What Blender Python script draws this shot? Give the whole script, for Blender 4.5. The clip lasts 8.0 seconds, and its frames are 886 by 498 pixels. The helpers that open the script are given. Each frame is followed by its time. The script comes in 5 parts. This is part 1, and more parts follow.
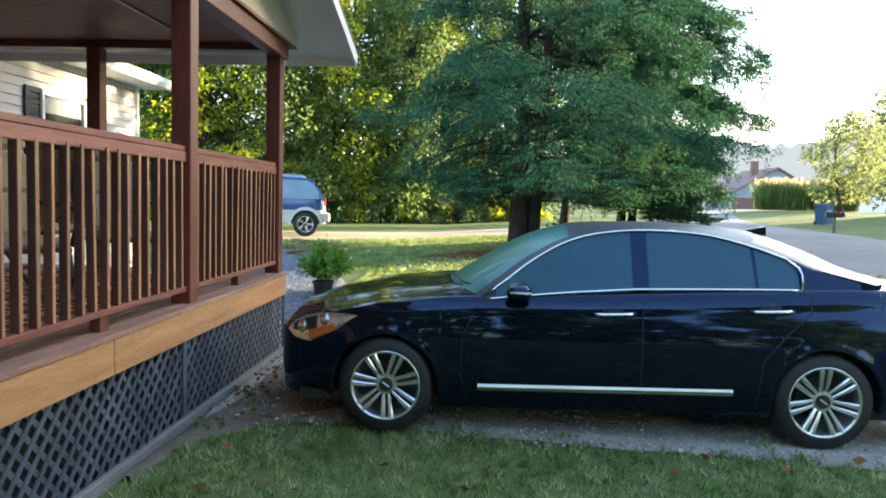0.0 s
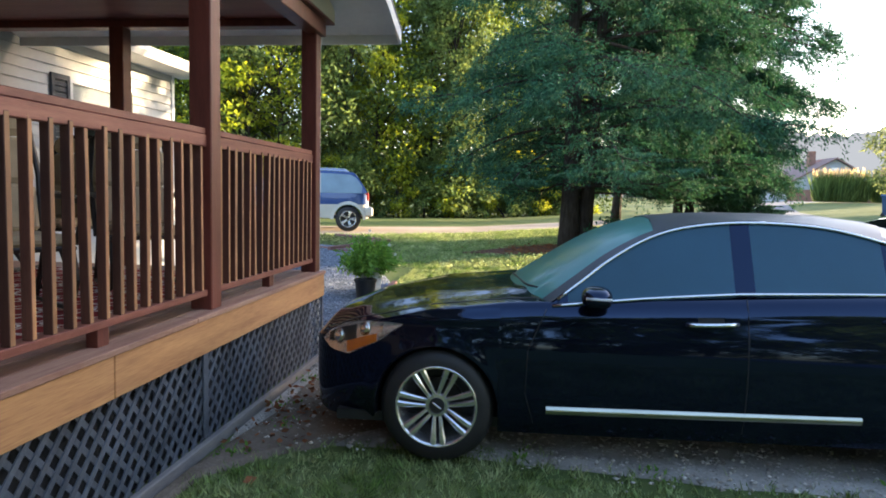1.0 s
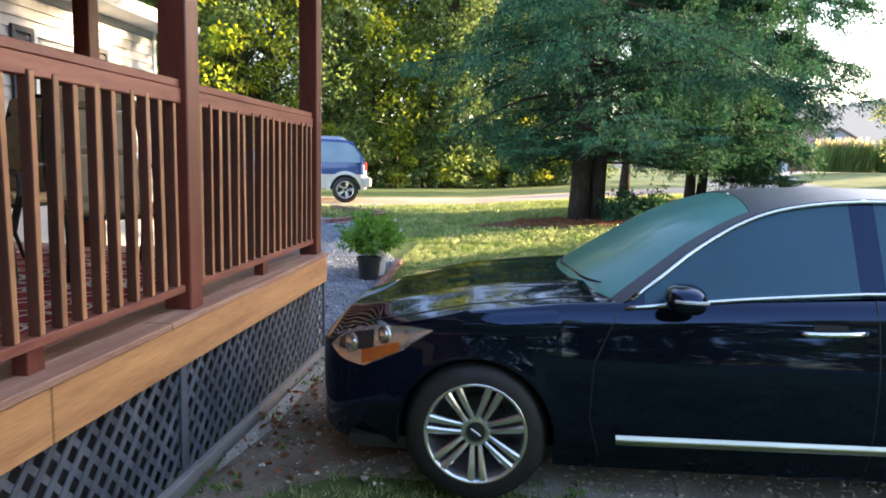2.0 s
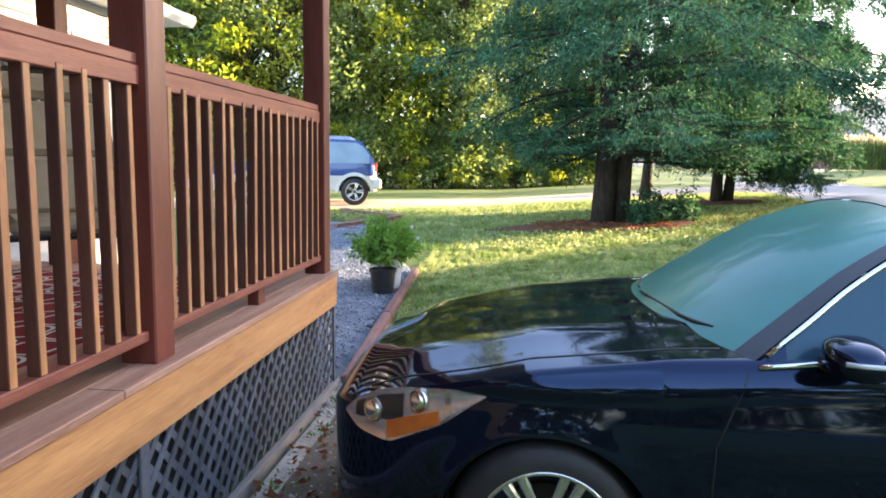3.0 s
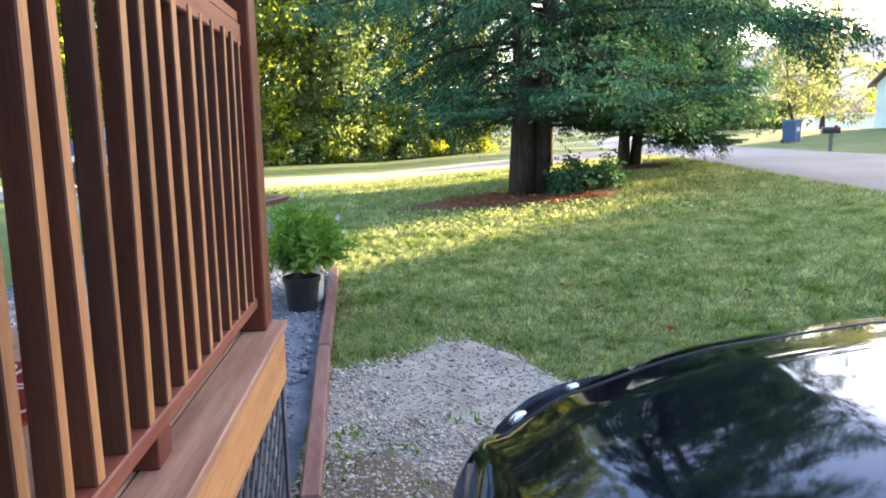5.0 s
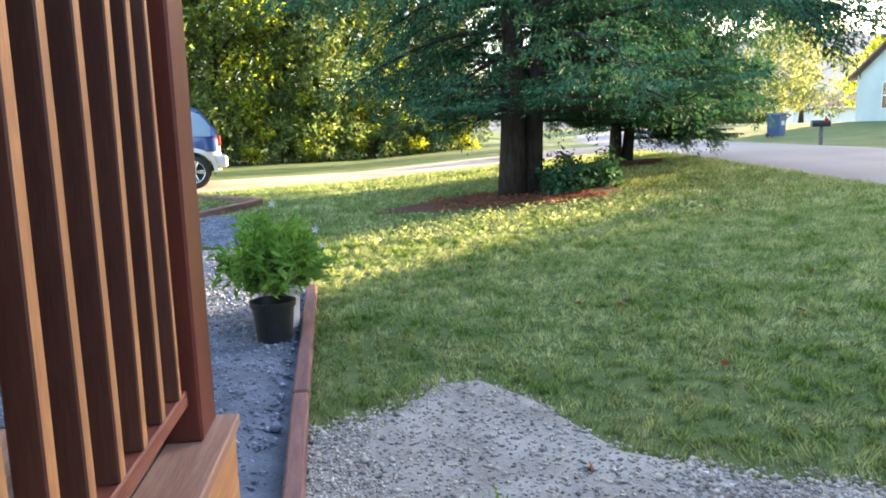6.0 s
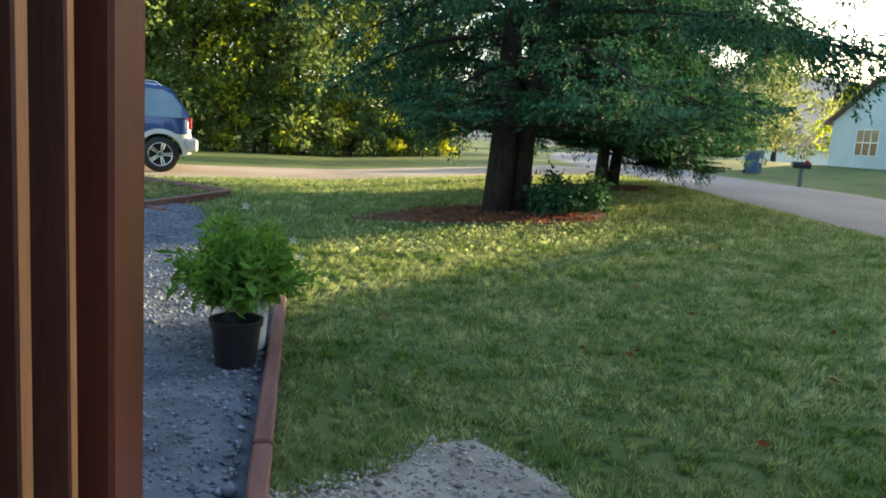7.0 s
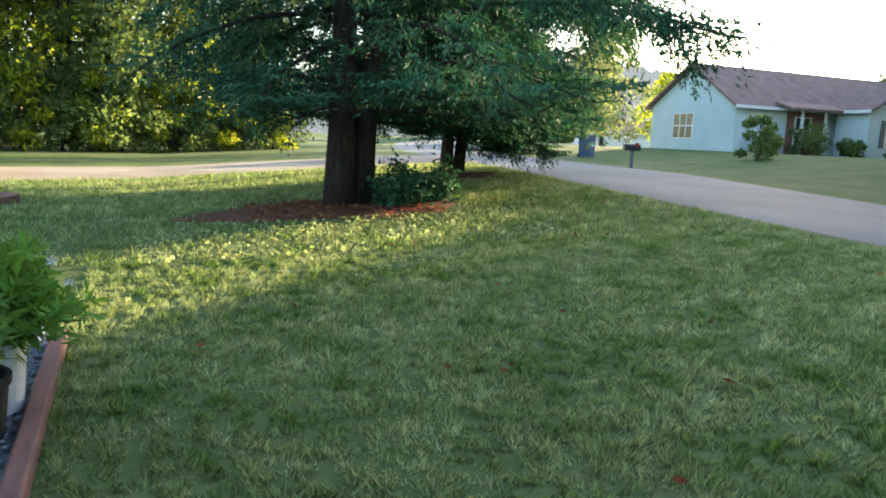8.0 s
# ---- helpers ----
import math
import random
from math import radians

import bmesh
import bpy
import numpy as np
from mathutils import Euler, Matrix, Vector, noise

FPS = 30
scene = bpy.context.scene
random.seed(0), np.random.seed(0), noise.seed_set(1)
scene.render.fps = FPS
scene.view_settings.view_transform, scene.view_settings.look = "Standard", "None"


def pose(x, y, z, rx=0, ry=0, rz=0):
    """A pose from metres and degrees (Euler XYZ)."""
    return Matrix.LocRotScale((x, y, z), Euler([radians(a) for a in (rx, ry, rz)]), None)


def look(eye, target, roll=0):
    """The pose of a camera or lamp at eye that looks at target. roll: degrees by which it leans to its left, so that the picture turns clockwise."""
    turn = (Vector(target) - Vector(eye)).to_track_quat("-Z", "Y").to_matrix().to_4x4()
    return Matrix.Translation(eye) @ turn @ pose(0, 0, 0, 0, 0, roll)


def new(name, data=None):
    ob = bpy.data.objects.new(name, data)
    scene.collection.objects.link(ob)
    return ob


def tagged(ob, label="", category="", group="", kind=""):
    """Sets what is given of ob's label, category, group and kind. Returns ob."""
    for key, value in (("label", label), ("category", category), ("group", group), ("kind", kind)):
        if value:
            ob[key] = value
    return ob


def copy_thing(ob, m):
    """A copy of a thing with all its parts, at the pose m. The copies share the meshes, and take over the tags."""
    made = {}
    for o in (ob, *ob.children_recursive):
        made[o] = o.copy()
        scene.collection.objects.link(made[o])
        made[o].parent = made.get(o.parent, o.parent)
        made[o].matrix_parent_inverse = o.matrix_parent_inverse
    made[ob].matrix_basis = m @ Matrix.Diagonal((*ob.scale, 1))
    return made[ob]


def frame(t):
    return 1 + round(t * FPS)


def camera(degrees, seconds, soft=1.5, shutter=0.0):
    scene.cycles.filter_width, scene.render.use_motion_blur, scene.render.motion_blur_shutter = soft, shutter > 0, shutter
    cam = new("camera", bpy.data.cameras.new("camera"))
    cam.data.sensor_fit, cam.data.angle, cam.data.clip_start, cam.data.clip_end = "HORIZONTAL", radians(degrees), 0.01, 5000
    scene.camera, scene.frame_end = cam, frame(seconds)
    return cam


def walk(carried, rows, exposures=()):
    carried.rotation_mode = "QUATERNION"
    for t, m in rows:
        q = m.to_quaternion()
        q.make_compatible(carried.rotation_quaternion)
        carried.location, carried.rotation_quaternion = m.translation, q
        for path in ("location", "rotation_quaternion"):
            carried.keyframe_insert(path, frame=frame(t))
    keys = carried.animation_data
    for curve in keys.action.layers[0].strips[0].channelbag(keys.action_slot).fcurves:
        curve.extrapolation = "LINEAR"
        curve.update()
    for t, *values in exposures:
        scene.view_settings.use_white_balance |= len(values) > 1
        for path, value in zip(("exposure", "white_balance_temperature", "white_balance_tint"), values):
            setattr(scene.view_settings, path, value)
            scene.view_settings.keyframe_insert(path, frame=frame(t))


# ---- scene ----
cam = camera(63.9, 8.0, soft=1.8)
PATH = [
    (0, (-0.06, 0.502, 1.608), (-0.164, 2.495, 1.472), 1.5),
    (0.5, (-0.082, 0.858, 1.584), (-0.247, 2.843, 1.408), 0.4),
    (1, (-0.203, 1.244, 1.57), (-0.427, 3.225, 1.416), 1.1),
    (1.5, (-0.379, 1.668, 1.571), (-0.584, 3.643, 1.334), 1.2),
    (3, (-0.775, 3.008, 1.576), (-1.004, 4.981, 1.337), 0.8),
    (3.5, (-0.987, 3.446, 1.604), (-1.328, 5.404, 1.374), -0.3),
    (4, (-1.288, 3.908, 1.603), (-1.358, 5.889, 1.332), 1.0),
    (5.5, (-1.685, 5.59, 1.491), (-1.533, 7.558, 1.169), -1.1),
    (6, (-1.707, 6.023, 1.507), (-1.504, 7.986, 1.182), -1.5),
    (6.5, (-1.798, 6.399, 1.518), (-1.211, 8.292, 1.25), 4.0),
    (7, (-1.844, 6.717, 1.536), (-1.542, 8.67, 1.226), 4.1),
    (7.5, (-1.775, 7.225, 1.503), (-1.323, 9.151, 1.209), 4.7),
    (8, (-1.592, 7.625, 1.461), (-0.878, 9.468, 1.154), 2.7),
]
walk(cam, [(t, look(eye, target, roll)) for t, eye, target, roll in PATH], exposures=[(0, 3.05, 6080, 11), (0.6, 2.72, 6080, 15), (1.5, 2.9, 6230, 21), (3.0, 3.5, 6380, 22), (3.5, 3.6, 6380, 24), (4.0, 3.65, 6380, 24), (5.5, 3.35, 6380, 21), (6.5, 3.1, 6280, 15), (6.8, 2.4, 6380, 11), (7.2, 2.3, 6280, 9), (7.5, 2.95, 6180, 12), (8, 2.6, 6080, 10)])

# ---- light ----
SUN_BEARING, SUN_HEIGHT = 60, 10.5      # degrees from +y towards +x, and above the horizon
world = bpy.data.worlds.new("sky")
scene.world = world
world.use_nodes = True
wn = world.node_tree.nodes
sky = wn.new("ShaderNodeTexSky")
sky.sky_type, sky.sun_disc = "NISHITA", False
sky.sun_elevation, sky.sun_rotation = radians(SUN_HEIGHT), radians(SUN_BEARING)
sky.air_density, sky.dust_density, sky.ozone_density = 1.0, 1.6, 1.0
world.node_tree.links.new(sky.outputs[0], wn["Background"].inputs[0])
wn["Background"].inputs[1].default_value = 0.15
sun = new("sun", bpy.data.lights.new("sun", "SUN"))
sun.data.energy, sun.data.angle, sun.data.color = 4.3, radians(0.6), (1.0, 0.78, 0.43)
_b, _h = radians(SUN_BEARING), radians(SUN_HEIGHT)
SUNWAY = Vector((math.sin(_b) * math.cos(_h), math.cos(_b) * math.cos(_h), math.sin(_h)))
sun.matrix_world = look(SUNWAY * 60, (0, 0, 0))

# ---- materials ----
def mat(name, col, col2=None, rough=0.7, scale=8.0, fine=60.0, bump=0.2, metal=0.0, stretch=(1, 1, 1), vary=0.0, coat=0.0, spec=0.5, depth=0.01, islands=0.0, tint=None):
    """A surface: two colours mixed by coarse and fine noise, with relief; vary: change from object to object."""
    m = bpy.data.materials.new(name)
    m.use_nodes = True
    t = m.node_tree
    n, L = t.nodes, t.links
    bs = n["Principled BSDF"]
    bs.inputs["Roughness"].default_value = rough
    bs.inputs["Metallic"].default_value = metal
    bs.inputs["Specular IOR Level"].default_value = spec
    bs.inputs["Coat Weight"].default_value = coat
    if tint:
        bs.inputs["Specular Tint"].default_value = (*tint, 1)
    bs.inputs["Coat Roughness"].default_value = 0.03
    co = n.new("ShaderNodeTexCoord")
    mp = n.new("ShaderNodeMapping")
    mp.inputs["Scale"].default_value = stretch
    L.new(co.outputs["Object"], mp.inputs[0])
    a, b = n.new("ShaderNodeTexNoise"), n.new("ShaderNodeTexNoise")
    a.inputs["Scale"].default_value, b.inputs["Scale"].default_value = scale, fine
    a.inputs["Detail"].default_value, b.inputs["Detail"].default_value = 4, 3
    L.new(mp.outputs[0], a.inputs[0]); L.new(mp.outputs[0], b.inputs[0])
    add = n.new("ShaderNodeMath"); add.operation = "ADD"
    half = n.new("ShaderNodeMath"); half.operation = "MULTIPLY"; half.inputs[1].default_value = 0.45
    L.new(b.outputs[0], half.inputs[0]); L.new(a.outputs[0], add.inputs[0]); L.new(half.outputs[0], add.inputs[1])
    rp = n.new("ShaderNodeMapRange")
    rp.inputs["From Min"].default_value, rp.inputs["From Max"].default_value = 0.52, 0.95
    L.new(add.outputs[0], rp.inputs[0])
    mx = n.new("ShaderNodeMix"); mx.data_type = "RGBA"
    col2 = col2 or tuple(c * 0.7 for c in col)
    mx.inputs["A"].default_value, mx.inputs["B"].default_value = (*col, 1), (*col2, 1)
    L.new(rp.outputs[0], mx.inputs["Factor"])
    out = mx.outputs["Result"]
    if vary or islands:
        oi = n.new("ShaderNodeNewGeometry" if islands else "ShaderNodeObjectInfo")
        hv = n.new("ShaderNodeHueSaturation")
        vr = n.new("ShaderNodeMapRange")
        k = islands or vary
        vr.inputs["To Min"].default_value, vr.inputs["To Max"].default_value = 1 - k, 1 + k
        L.new(oi.outputs["Random Per Island" if islands else "Random"], vr.inputs[0]); L.new(vr.outputs[0], hv.inputs["Value"])
        L.new(out, hv.inputs["Color"])
        out = hv.outputs[0]
    L.new(out, bs.inputs["Base Color"])
    if bump:
        bp = n.new("ShaderNodeBump")
        bp.inputs["Strength"].default_value, bp.inputs["Distance"].default_value = bump, depth
        L.new(add.outputs[0], bp.inputs["Height"]); L.new(bp.outputs[0], bs.inputs["Normal"])
    return m


def leafy(name, col, col2, islands=0.35, through_light=0.35, rough=0.8, size=0.6):
    """Leaves: diffuse with some light passing through, each leaf its own shade."""
    m = mat(name, col, col2, rough=rough, scale=size, fine=7, bump=0, islands=islands, spec=0.12)
    t = m.node_tree
    n, L = t.nodes, t.links
    tr, ms = n.new("ShaderNodeBsdfTranslucent"), n.new("ShaderNodeMixShader")
    src = n["Principled BSDF"].inputs["Base Color"].links[0].from_socket
    hs = n.new("ShaderNodeHueSaturation")
    hs.inputs["Hue"].default_value, hs.inputs["Saturation"].default_value, hs.inputs["Value"].default_value = 0.475, 1.1, 1.7
    L.new(src, hs.inputs["Color"]); L.new(hs.outputs[0], tr.inputs[0])
    ms.inputs[0].default_value = through_light
    L.new(n["Principled BSDF"].outputs[0], ms.inputs[1]); L.new(tr.outputs[0], ms.inputs[2])
    L.new(ms.outputs[0], n["Material Output"].inputs[0])
    return m


def glassy(name, col, rough=0.02, ior=1.45, tint=(1, 1, 1)):
    m = bpy.data.materials.new(name)
    m.use_nodes = True
    b = m.node_tree.nodes["Principled BSDF"]
    b.inputs["Base Color"].default_value = (*col, 1)
    b.inputs["Transmission Weight"].default_value = 1.0
    b.inputs["Specular Tint"].default_value = (*tint, 1)
    b.inputs["Roughness"].default_value, b.inputs["IOR"].default_value = rough, ior
    return m


def dewy(name, col, clear):
    """Tinted glass misted over with dew: part of the light goes through, the rest scatters on the droplets."""
    m = mat(name, col, tuple(c * 0.75 for c in col), rough=0.38, scale=2.2, fine=180, bump=0.08, depth=0.001)
    b = m.node_tree.nodes["Principled BSDF"]
    b.inputs["Transmission Weight"].default_value = clear
    b.inputs["Coat Weight"].default_value = 0.35
    b.inputs["Specular Tint"].default_value = (0.5, 0.9, 1.0, 1)
    return m


M_LAWN = mat("lawn_soil", (0.075, 0.115, 0.035), (0.14, 0.16, 0.06), rough=0.95, scale=0.8, fine=22, bump=0.6, depth=0.03, spec=0.1)
M_GRASS = leafy("grass", (0.105, 0.19, 0.042), (0.37, 0.41, 0.20), islands=0.55, through_light=0.3, size=2.6)
M_GRAVEL = mat("pale_gravel", (0.25, 0.225, 0.19), (0.44, 0.41, 0.365), rough=0.95, scale=3, fine=55, bump=0.9, depth=0.02, spec=0.2)
M_PATHGRAVEL = mat("blue_grey_gravel", (0.085, 0.097, 0.12), (0.20, 0.22, 0.26), rough=0.95, scale=4, fine=60, bump=0.9, depth=0.02, spec=0.2)
M_STONE = mat("loose_stone", (0.31, 0.275, 0.23), (0.52, 0.475, 0.41), rough=0.9, scale=9, fine=60, bump=0.2, islands=0.45)
M_STONEB = mat("blue_grey_stone", (0.115, 0.13, 0.16), (0.27, 0.30, 0.35), rough=0.85, scale=9, fine=60, bump=0.2, islands=0.5)
M_DIRT = mat("bare_dirt", (0.11, 0.085, 0.06), (0.22, 0.18, 0.14), rough=1, scale=2, fine=40, bump=0.8, depth=0.02, spec=0.1)
M_DRIVE = mat("dirt_drive", (0.28, 0.22, 0.17), (0.42, 0.36, 0.30), rough=1, scale=0.6, fine=14, bump=0.5, spec=0.1)
M_ROAD = mat("asphalt_road", (0.07, 0.079, 0.096), (0.11, 0.122, 0.145), rough=0.8, scale=0.5, fine=120, bump=0.4, depth=0.006)
M_MULCH = mat("red_mulch", (0.10, 0.05, 0.035), (0.18, 0.085, 0.055), rough=1, scale=6, fine=50, bump=1, depth=0.03, spec=0.1)
M_REDWOOD = mat("red_stained_wood", (0.090, 0.017, 0.011), (0.15, 0.036, 0.024), rough=0.42, scale=3, fine=30, stretch=(6, 6, 0.7), bump=0.25, depth=0.004, vary=0.15)
M_RAILWOOD = mat("red_stained_rail_wood", (0.155, 0.038, 0.024), (0.27, 0.09, 0.056), rough=0.55, scale=3, fine=30, stretch=(7, 0.6, 7), bump=0.25, depth=0.004, vary=0.12)
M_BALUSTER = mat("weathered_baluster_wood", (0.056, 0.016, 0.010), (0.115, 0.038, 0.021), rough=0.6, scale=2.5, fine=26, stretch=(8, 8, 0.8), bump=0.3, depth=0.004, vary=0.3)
# golden tone of the +x baluster faces, with sunlight painted in
M_LITFACE = mat("golden_sunlit_baluster_edge", (0.40, 0.20, 0.08), (0.22, 0.085, 0.036), rough=0.6, scale=2.5, fine=26, stretch=(8, 8, 0.8), bump=0.3, depth=0.004, vary=0.25)
M_FASCIA = mat("raw_pine_board", (0.58, 0.31, 0.125), (0.30, 0.125, 0.05), rough=0.6, scale=1.3, fine=16, stretch=(5, 0.5, 9), bump=0.25, depth=0.004, vary=0.1)
M_DECK = mat("worn_deck_board", (0.22, 0.105, 0.07), (0.38, 0.23, 0.16), rough=0.7, scale=2.5, fine=30, stretch=(9, 0.6, 5), bump=0.35, depth=0.004, vary=0.18)
M_CEIL = mat("brown_porch_ceiling", (0.15, 0.036, 0.022), (0.20, 0.058, 0.036), rough=0.6, scale=2, fine=25, stretch=(1, 7, 1), bump=0.2)
M_LATTICE = mat("dark_lattice", (0.042, 0.049, 0.062), (0.095, 0.106, 0.126), rough=0.6, scale=4, fine=40, bump=0.3, vary=0.2)
M_KICK = mat("grey_skirting_wood", (0.14, 0.13, 0.125), (0.24, 0.22, 0.20), rough=0.85, scale=3, fine=30, stretch=(4, 0.6, 4), bump=0.4)
# near-black colour that stands in for unlit space
M_VOID = mat("near_black_shade", (0.012, 0.012, 0.014), (0.02, 0.02, 0.022), rough=0.9, scale=3, fine=40)
M_SIDING = mat("grey_vinyl_siding", (0.50, 0.50, 0.49), (0.44, 0.44, 0.43), rough=0.55, scale=1, fine=12, bump=0.06, vary=0.03)
M_CREAM = mat("cream_panel", (0.60, 0.53, 0.38), (0.52, 0.46, 0.33), rough=0.6, scale=1.5, fine=14, bump=0.08)
M_WHITE = mat("white_trim", (0.78, 0.78, 0.77), (0.68, 0.68, 0.67), rough=0.5, scale=2, fine=20, bump=0.05)
M_SHUTTER = mat("dark_blue_shutter", (0.02, 0.025, 0.035), (0.035, 0.04, 0.05), rough=0.5, scale=4, fine=40, bump=0.1)
M_BLIND = mat("pale_blind", (0.5, 0.52, 0.55), (0.42, 0.44, 0.47), rough=0.8, scale=2, fine=20, bump=0.05)
M_SHINGLE = mat("grey_shingle", (0.12, 0.115, 0.11), (0.2, 0.19, 0.18), rough=0.95, scale=4, fine=60, bump=0.5)
M_BARK = mat("dark_bark", (0.035, 0.028, 0.024), (0.075, 0.062, 0.054), rough=0.95, scale=5, fine=30, stretch=(4, 4, 0.8), bump=1, depth=0.04, spec=0.1)
M_CEDAR = leafy("cedar_foliage", (0.030, 0.092, 0.054), (0.066, 0.142, 0.070), islands=0.5, through_light=0.14)
# leaf green with the yellow of sunlight put into it
M_OAK = leafy("painted_sunlit_leaves", (0.155, 0.235, 0.028), (0.27, 0.30, 0.042), islands=0.5, through_light=0.55)
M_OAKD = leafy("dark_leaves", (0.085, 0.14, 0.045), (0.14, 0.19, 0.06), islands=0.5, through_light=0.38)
M_YELLOW = leafy("yellowing_leaves", (0.12, 0.16, 0.06), (0.18, 0.21, 0.10), islands=0.4, through_light=0.4)
M_PAINT = mat("black_blue_car_paint", (0.003, 0.004, 0.009), (0.004, 0.005, 0.011), rough=0.045, scale=3, fine=300, bump=0, spec=0.65, tint=(0.40, 0.58, 1.0))
M_DEWPAINT = mat("dewy_car_roof_paint", (0.007, 0.010, 0.018), (0.014, 0.018, 0.028), rough=0.42, scale=5, fine=260, bump=0.15, depth=0.001, spec=0.6)
M_CHROME = mat("chrome", (0.82, 0.82, 0.80), (0.74, 0.74, 0.73), rough=0.12, scale=6, fine=60, bump=0, metal=1)
M_ALLOY = mat("polished_alloy", (0.80, 0.80, 0.80), (0.68, 0.68, 0.69), rough=0.24, scale=6, fine=60, bump=0, metal=0.9)
M_LAMPBOWL = mat("lamp_reflector", (0.84, 0.80, 0.79), (0.70, 0.66, 0.65), rough=0.2, scale=7, fine=16, bump=0.5, depth=0.012, metal=0.92)
M_SATIN = mat("satin_sill_strip", (0.62, 0.62, 0.50), (0.52, 0.52, 0.42), rough=0.3, scale=6, fine=60, bump=0, metal=1)
M_TYRE = mat("tyre_rubber", (0.010, 0.010, 0.011), (0.02, 0.019, 0.018), rough=0.6, scale=8, fine=70, bump=0.2)
M_BLACK = mat("black_plastic", (0.012, 0.012, 0.013), (0.02, 0.02, 0.021), rough=0.45, scale=8, fine=80, bump=0.1)
M_SEAT = mat("dark_car_upholstery", (0.03, 0.03, 0.032), (0.05, 0.05, 0.05), rough=0.7, scale=6, fine=60)
M_GLASS = glassy("clear_glass", (0.95, 0.97, 0.97))
M_TINT = dewy("dewy_tinted_glass", (0.018, 0.07, 0.125), 0.30)
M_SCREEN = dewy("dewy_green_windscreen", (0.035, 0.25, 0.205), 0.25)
# the bright sky's reflection is put into this glass's pale colour
M_SUVGLASS = dewy("sky_pale_suv_glass", (0.30, 0.38, 0.46), 0.12)
M_AMBER = mat("amber_lens", (0.85, 0.22, 0.02), (0.7, 0.16, 0.02), rough=0.2, scale=20, fine=90, bump=0.1, coat=0.5)
M_RED = mat("red_lens", (0.5, 0.02, 0.02), (0.4, 0.02, 0.02), rough=0.2, scale=20, fine=90, bump=0, coat=0.5)
M_SUVBLUE = mat("blue_car_paint", (0.02, 0.06, 0.22), (0.025, 0.07, 0.24), rough=0.3, scale=3, fine=100, bump=0, coat=1)
M_SUVTAN = mat("tan_car_paint", (0.62, 0.60, 0.55), (0.55, 0.53, 0.48), rough=0.35, scale=3, fine=100, bump=0, coat=0.6)
M_BINBLUE = mat("blue_bin_plastic", (0.03, 0.07, 0.16), (0.04, 0.09, 0.19), rough=0.5, scale=3, fine=30, bump=0.05)
M_POT = mat("black_pot_plastic", (0.012, 0.013, 0.014), (0.025, 0.026, 0.028), rough=0.5, scale=6, fine=50, bump=0.1)
M_BUCKET = mat("white_bucket_plastic", (0.62, 0.64, 0.64), (0.5, 0.52, 0.52), rough=0.5, scale=5, fine=40, bump=0.05)
M_TIMBER = mat("red_brown_timber", (0.13, 0.06, 0.05), (0.24, 0.12, 0.10), rough=0.8, scale=3, fine=30, stretch=(5, 0.7, 5), bump=0.4, vary=0.15)
M_PLANT = leafy("bright_plant_leaves", (0.085, 0.21, 0.035), (0.15, 0.28, 0.06), islands=0.4, through_light=0.35)
M_PETAL = mat("white_petals", (0.8, 0.8, 0.78), (0.7, 0.7, 0.66), rough=0.7, bump=0)
M_SLING = mat("tan_sling_fabric", (0.42, 0.32, 0.20), (0.34, 0.26, 0.16), rough=0.9, scale=10, fine=150, bump=0.3)
M_FRAME = mat("dark_bronze_metal", (0.02, 0.017, 0.015), (0.04, 0.033, 0.028), rough=0.4, scale=8, fine=60, bump=0.05, metal=0.6)
M_RUG = mat("red_rug", (0.24, 0.03, 0.03), (0.17, 0.02, 0.02), rough=1, scale=6, fine=140, bump=0.4, spec=0.1)
M_RUGLINE = mat("white_rug_pattern", (0.6, 0.55, 0.5), (0.5, 0.45, 0.4), rough=1, scale=6, fine=140, bump=0.4, spec=0.1)
M_PALEBLUE = mat("pale_blue_siding", (0.55, 0.64, 0.68), (0.48, 0.57, 0.61), rough=0.7, scale=1, fine=10, bump=0.1)
M_REDROOF = mat("brown_red_shingle", (0.17, 0.10, 0.09), (0.24, 0.155, 0.14), rough=0.95, scale=2, fine=30, bump=0.5)
M_GREYSIDE = mat("grey_gable_siding", (0.36, 0.38, 0.42), (0.31, 0.33, 0.36), rough=0.8, scale=1, fine=10, bump=0.1)
M_BRICK = mat("brown_brick", (0.2, 0.1, 0.075), (0.28, 0.15, 0.11), rough=0.9, scale=3, fine=30, bump=0.3)
M_PLUME = leafy("pampas_plumes", (0.5, 0.42, 0.25), (0.42, 0.33, 0.18), islands=0.3, through_light=0.4)
M_DEADLEAF = leafy("fallen_leaf", (0.16, 0.06, 0.03), (0.24, 0.12, 0.05), islands=0.4, through_light=0.2)

# ---- helpers for building ----
def bm_to(bm, name, material, smooth=False):
    me = bpy.data.meshes.new(name)
    bm.to_mesh(me); bm.free()
    me.materials.append(material)
    if smooth:
        me.shade_smooth()
    return me


def part(name, bm, material, parent, label="", smooth=False, at=None):
    """One mesh object under a thing or part. The mesh is in the world's axes; at: the base that its parent stands on."""
    me = bm if isinstance(bm, bpy.types.Mesh) else bm_to(bm, name, material, smooth)
    ob = new(name, me)
    if parent is not None:
        ob.parent = parent
    if label:
        ob["label"] = label
    return ob


def thing(name, m, label, category, group="", kind=""):
    ob = new(name)
    ob.empty_display_size = 0.1
    ob.matrix_basis = m if isinstance(m, Matrix) else Matrix.Translation(m)
    return tagged(ob, label, category, group, kind)


def structure(name, bm, material, label, category="", smooth=False):
    return tagged(part(name, bm, material, None, "", smooth), label, category or name.replace("_", " "), "", "structure")


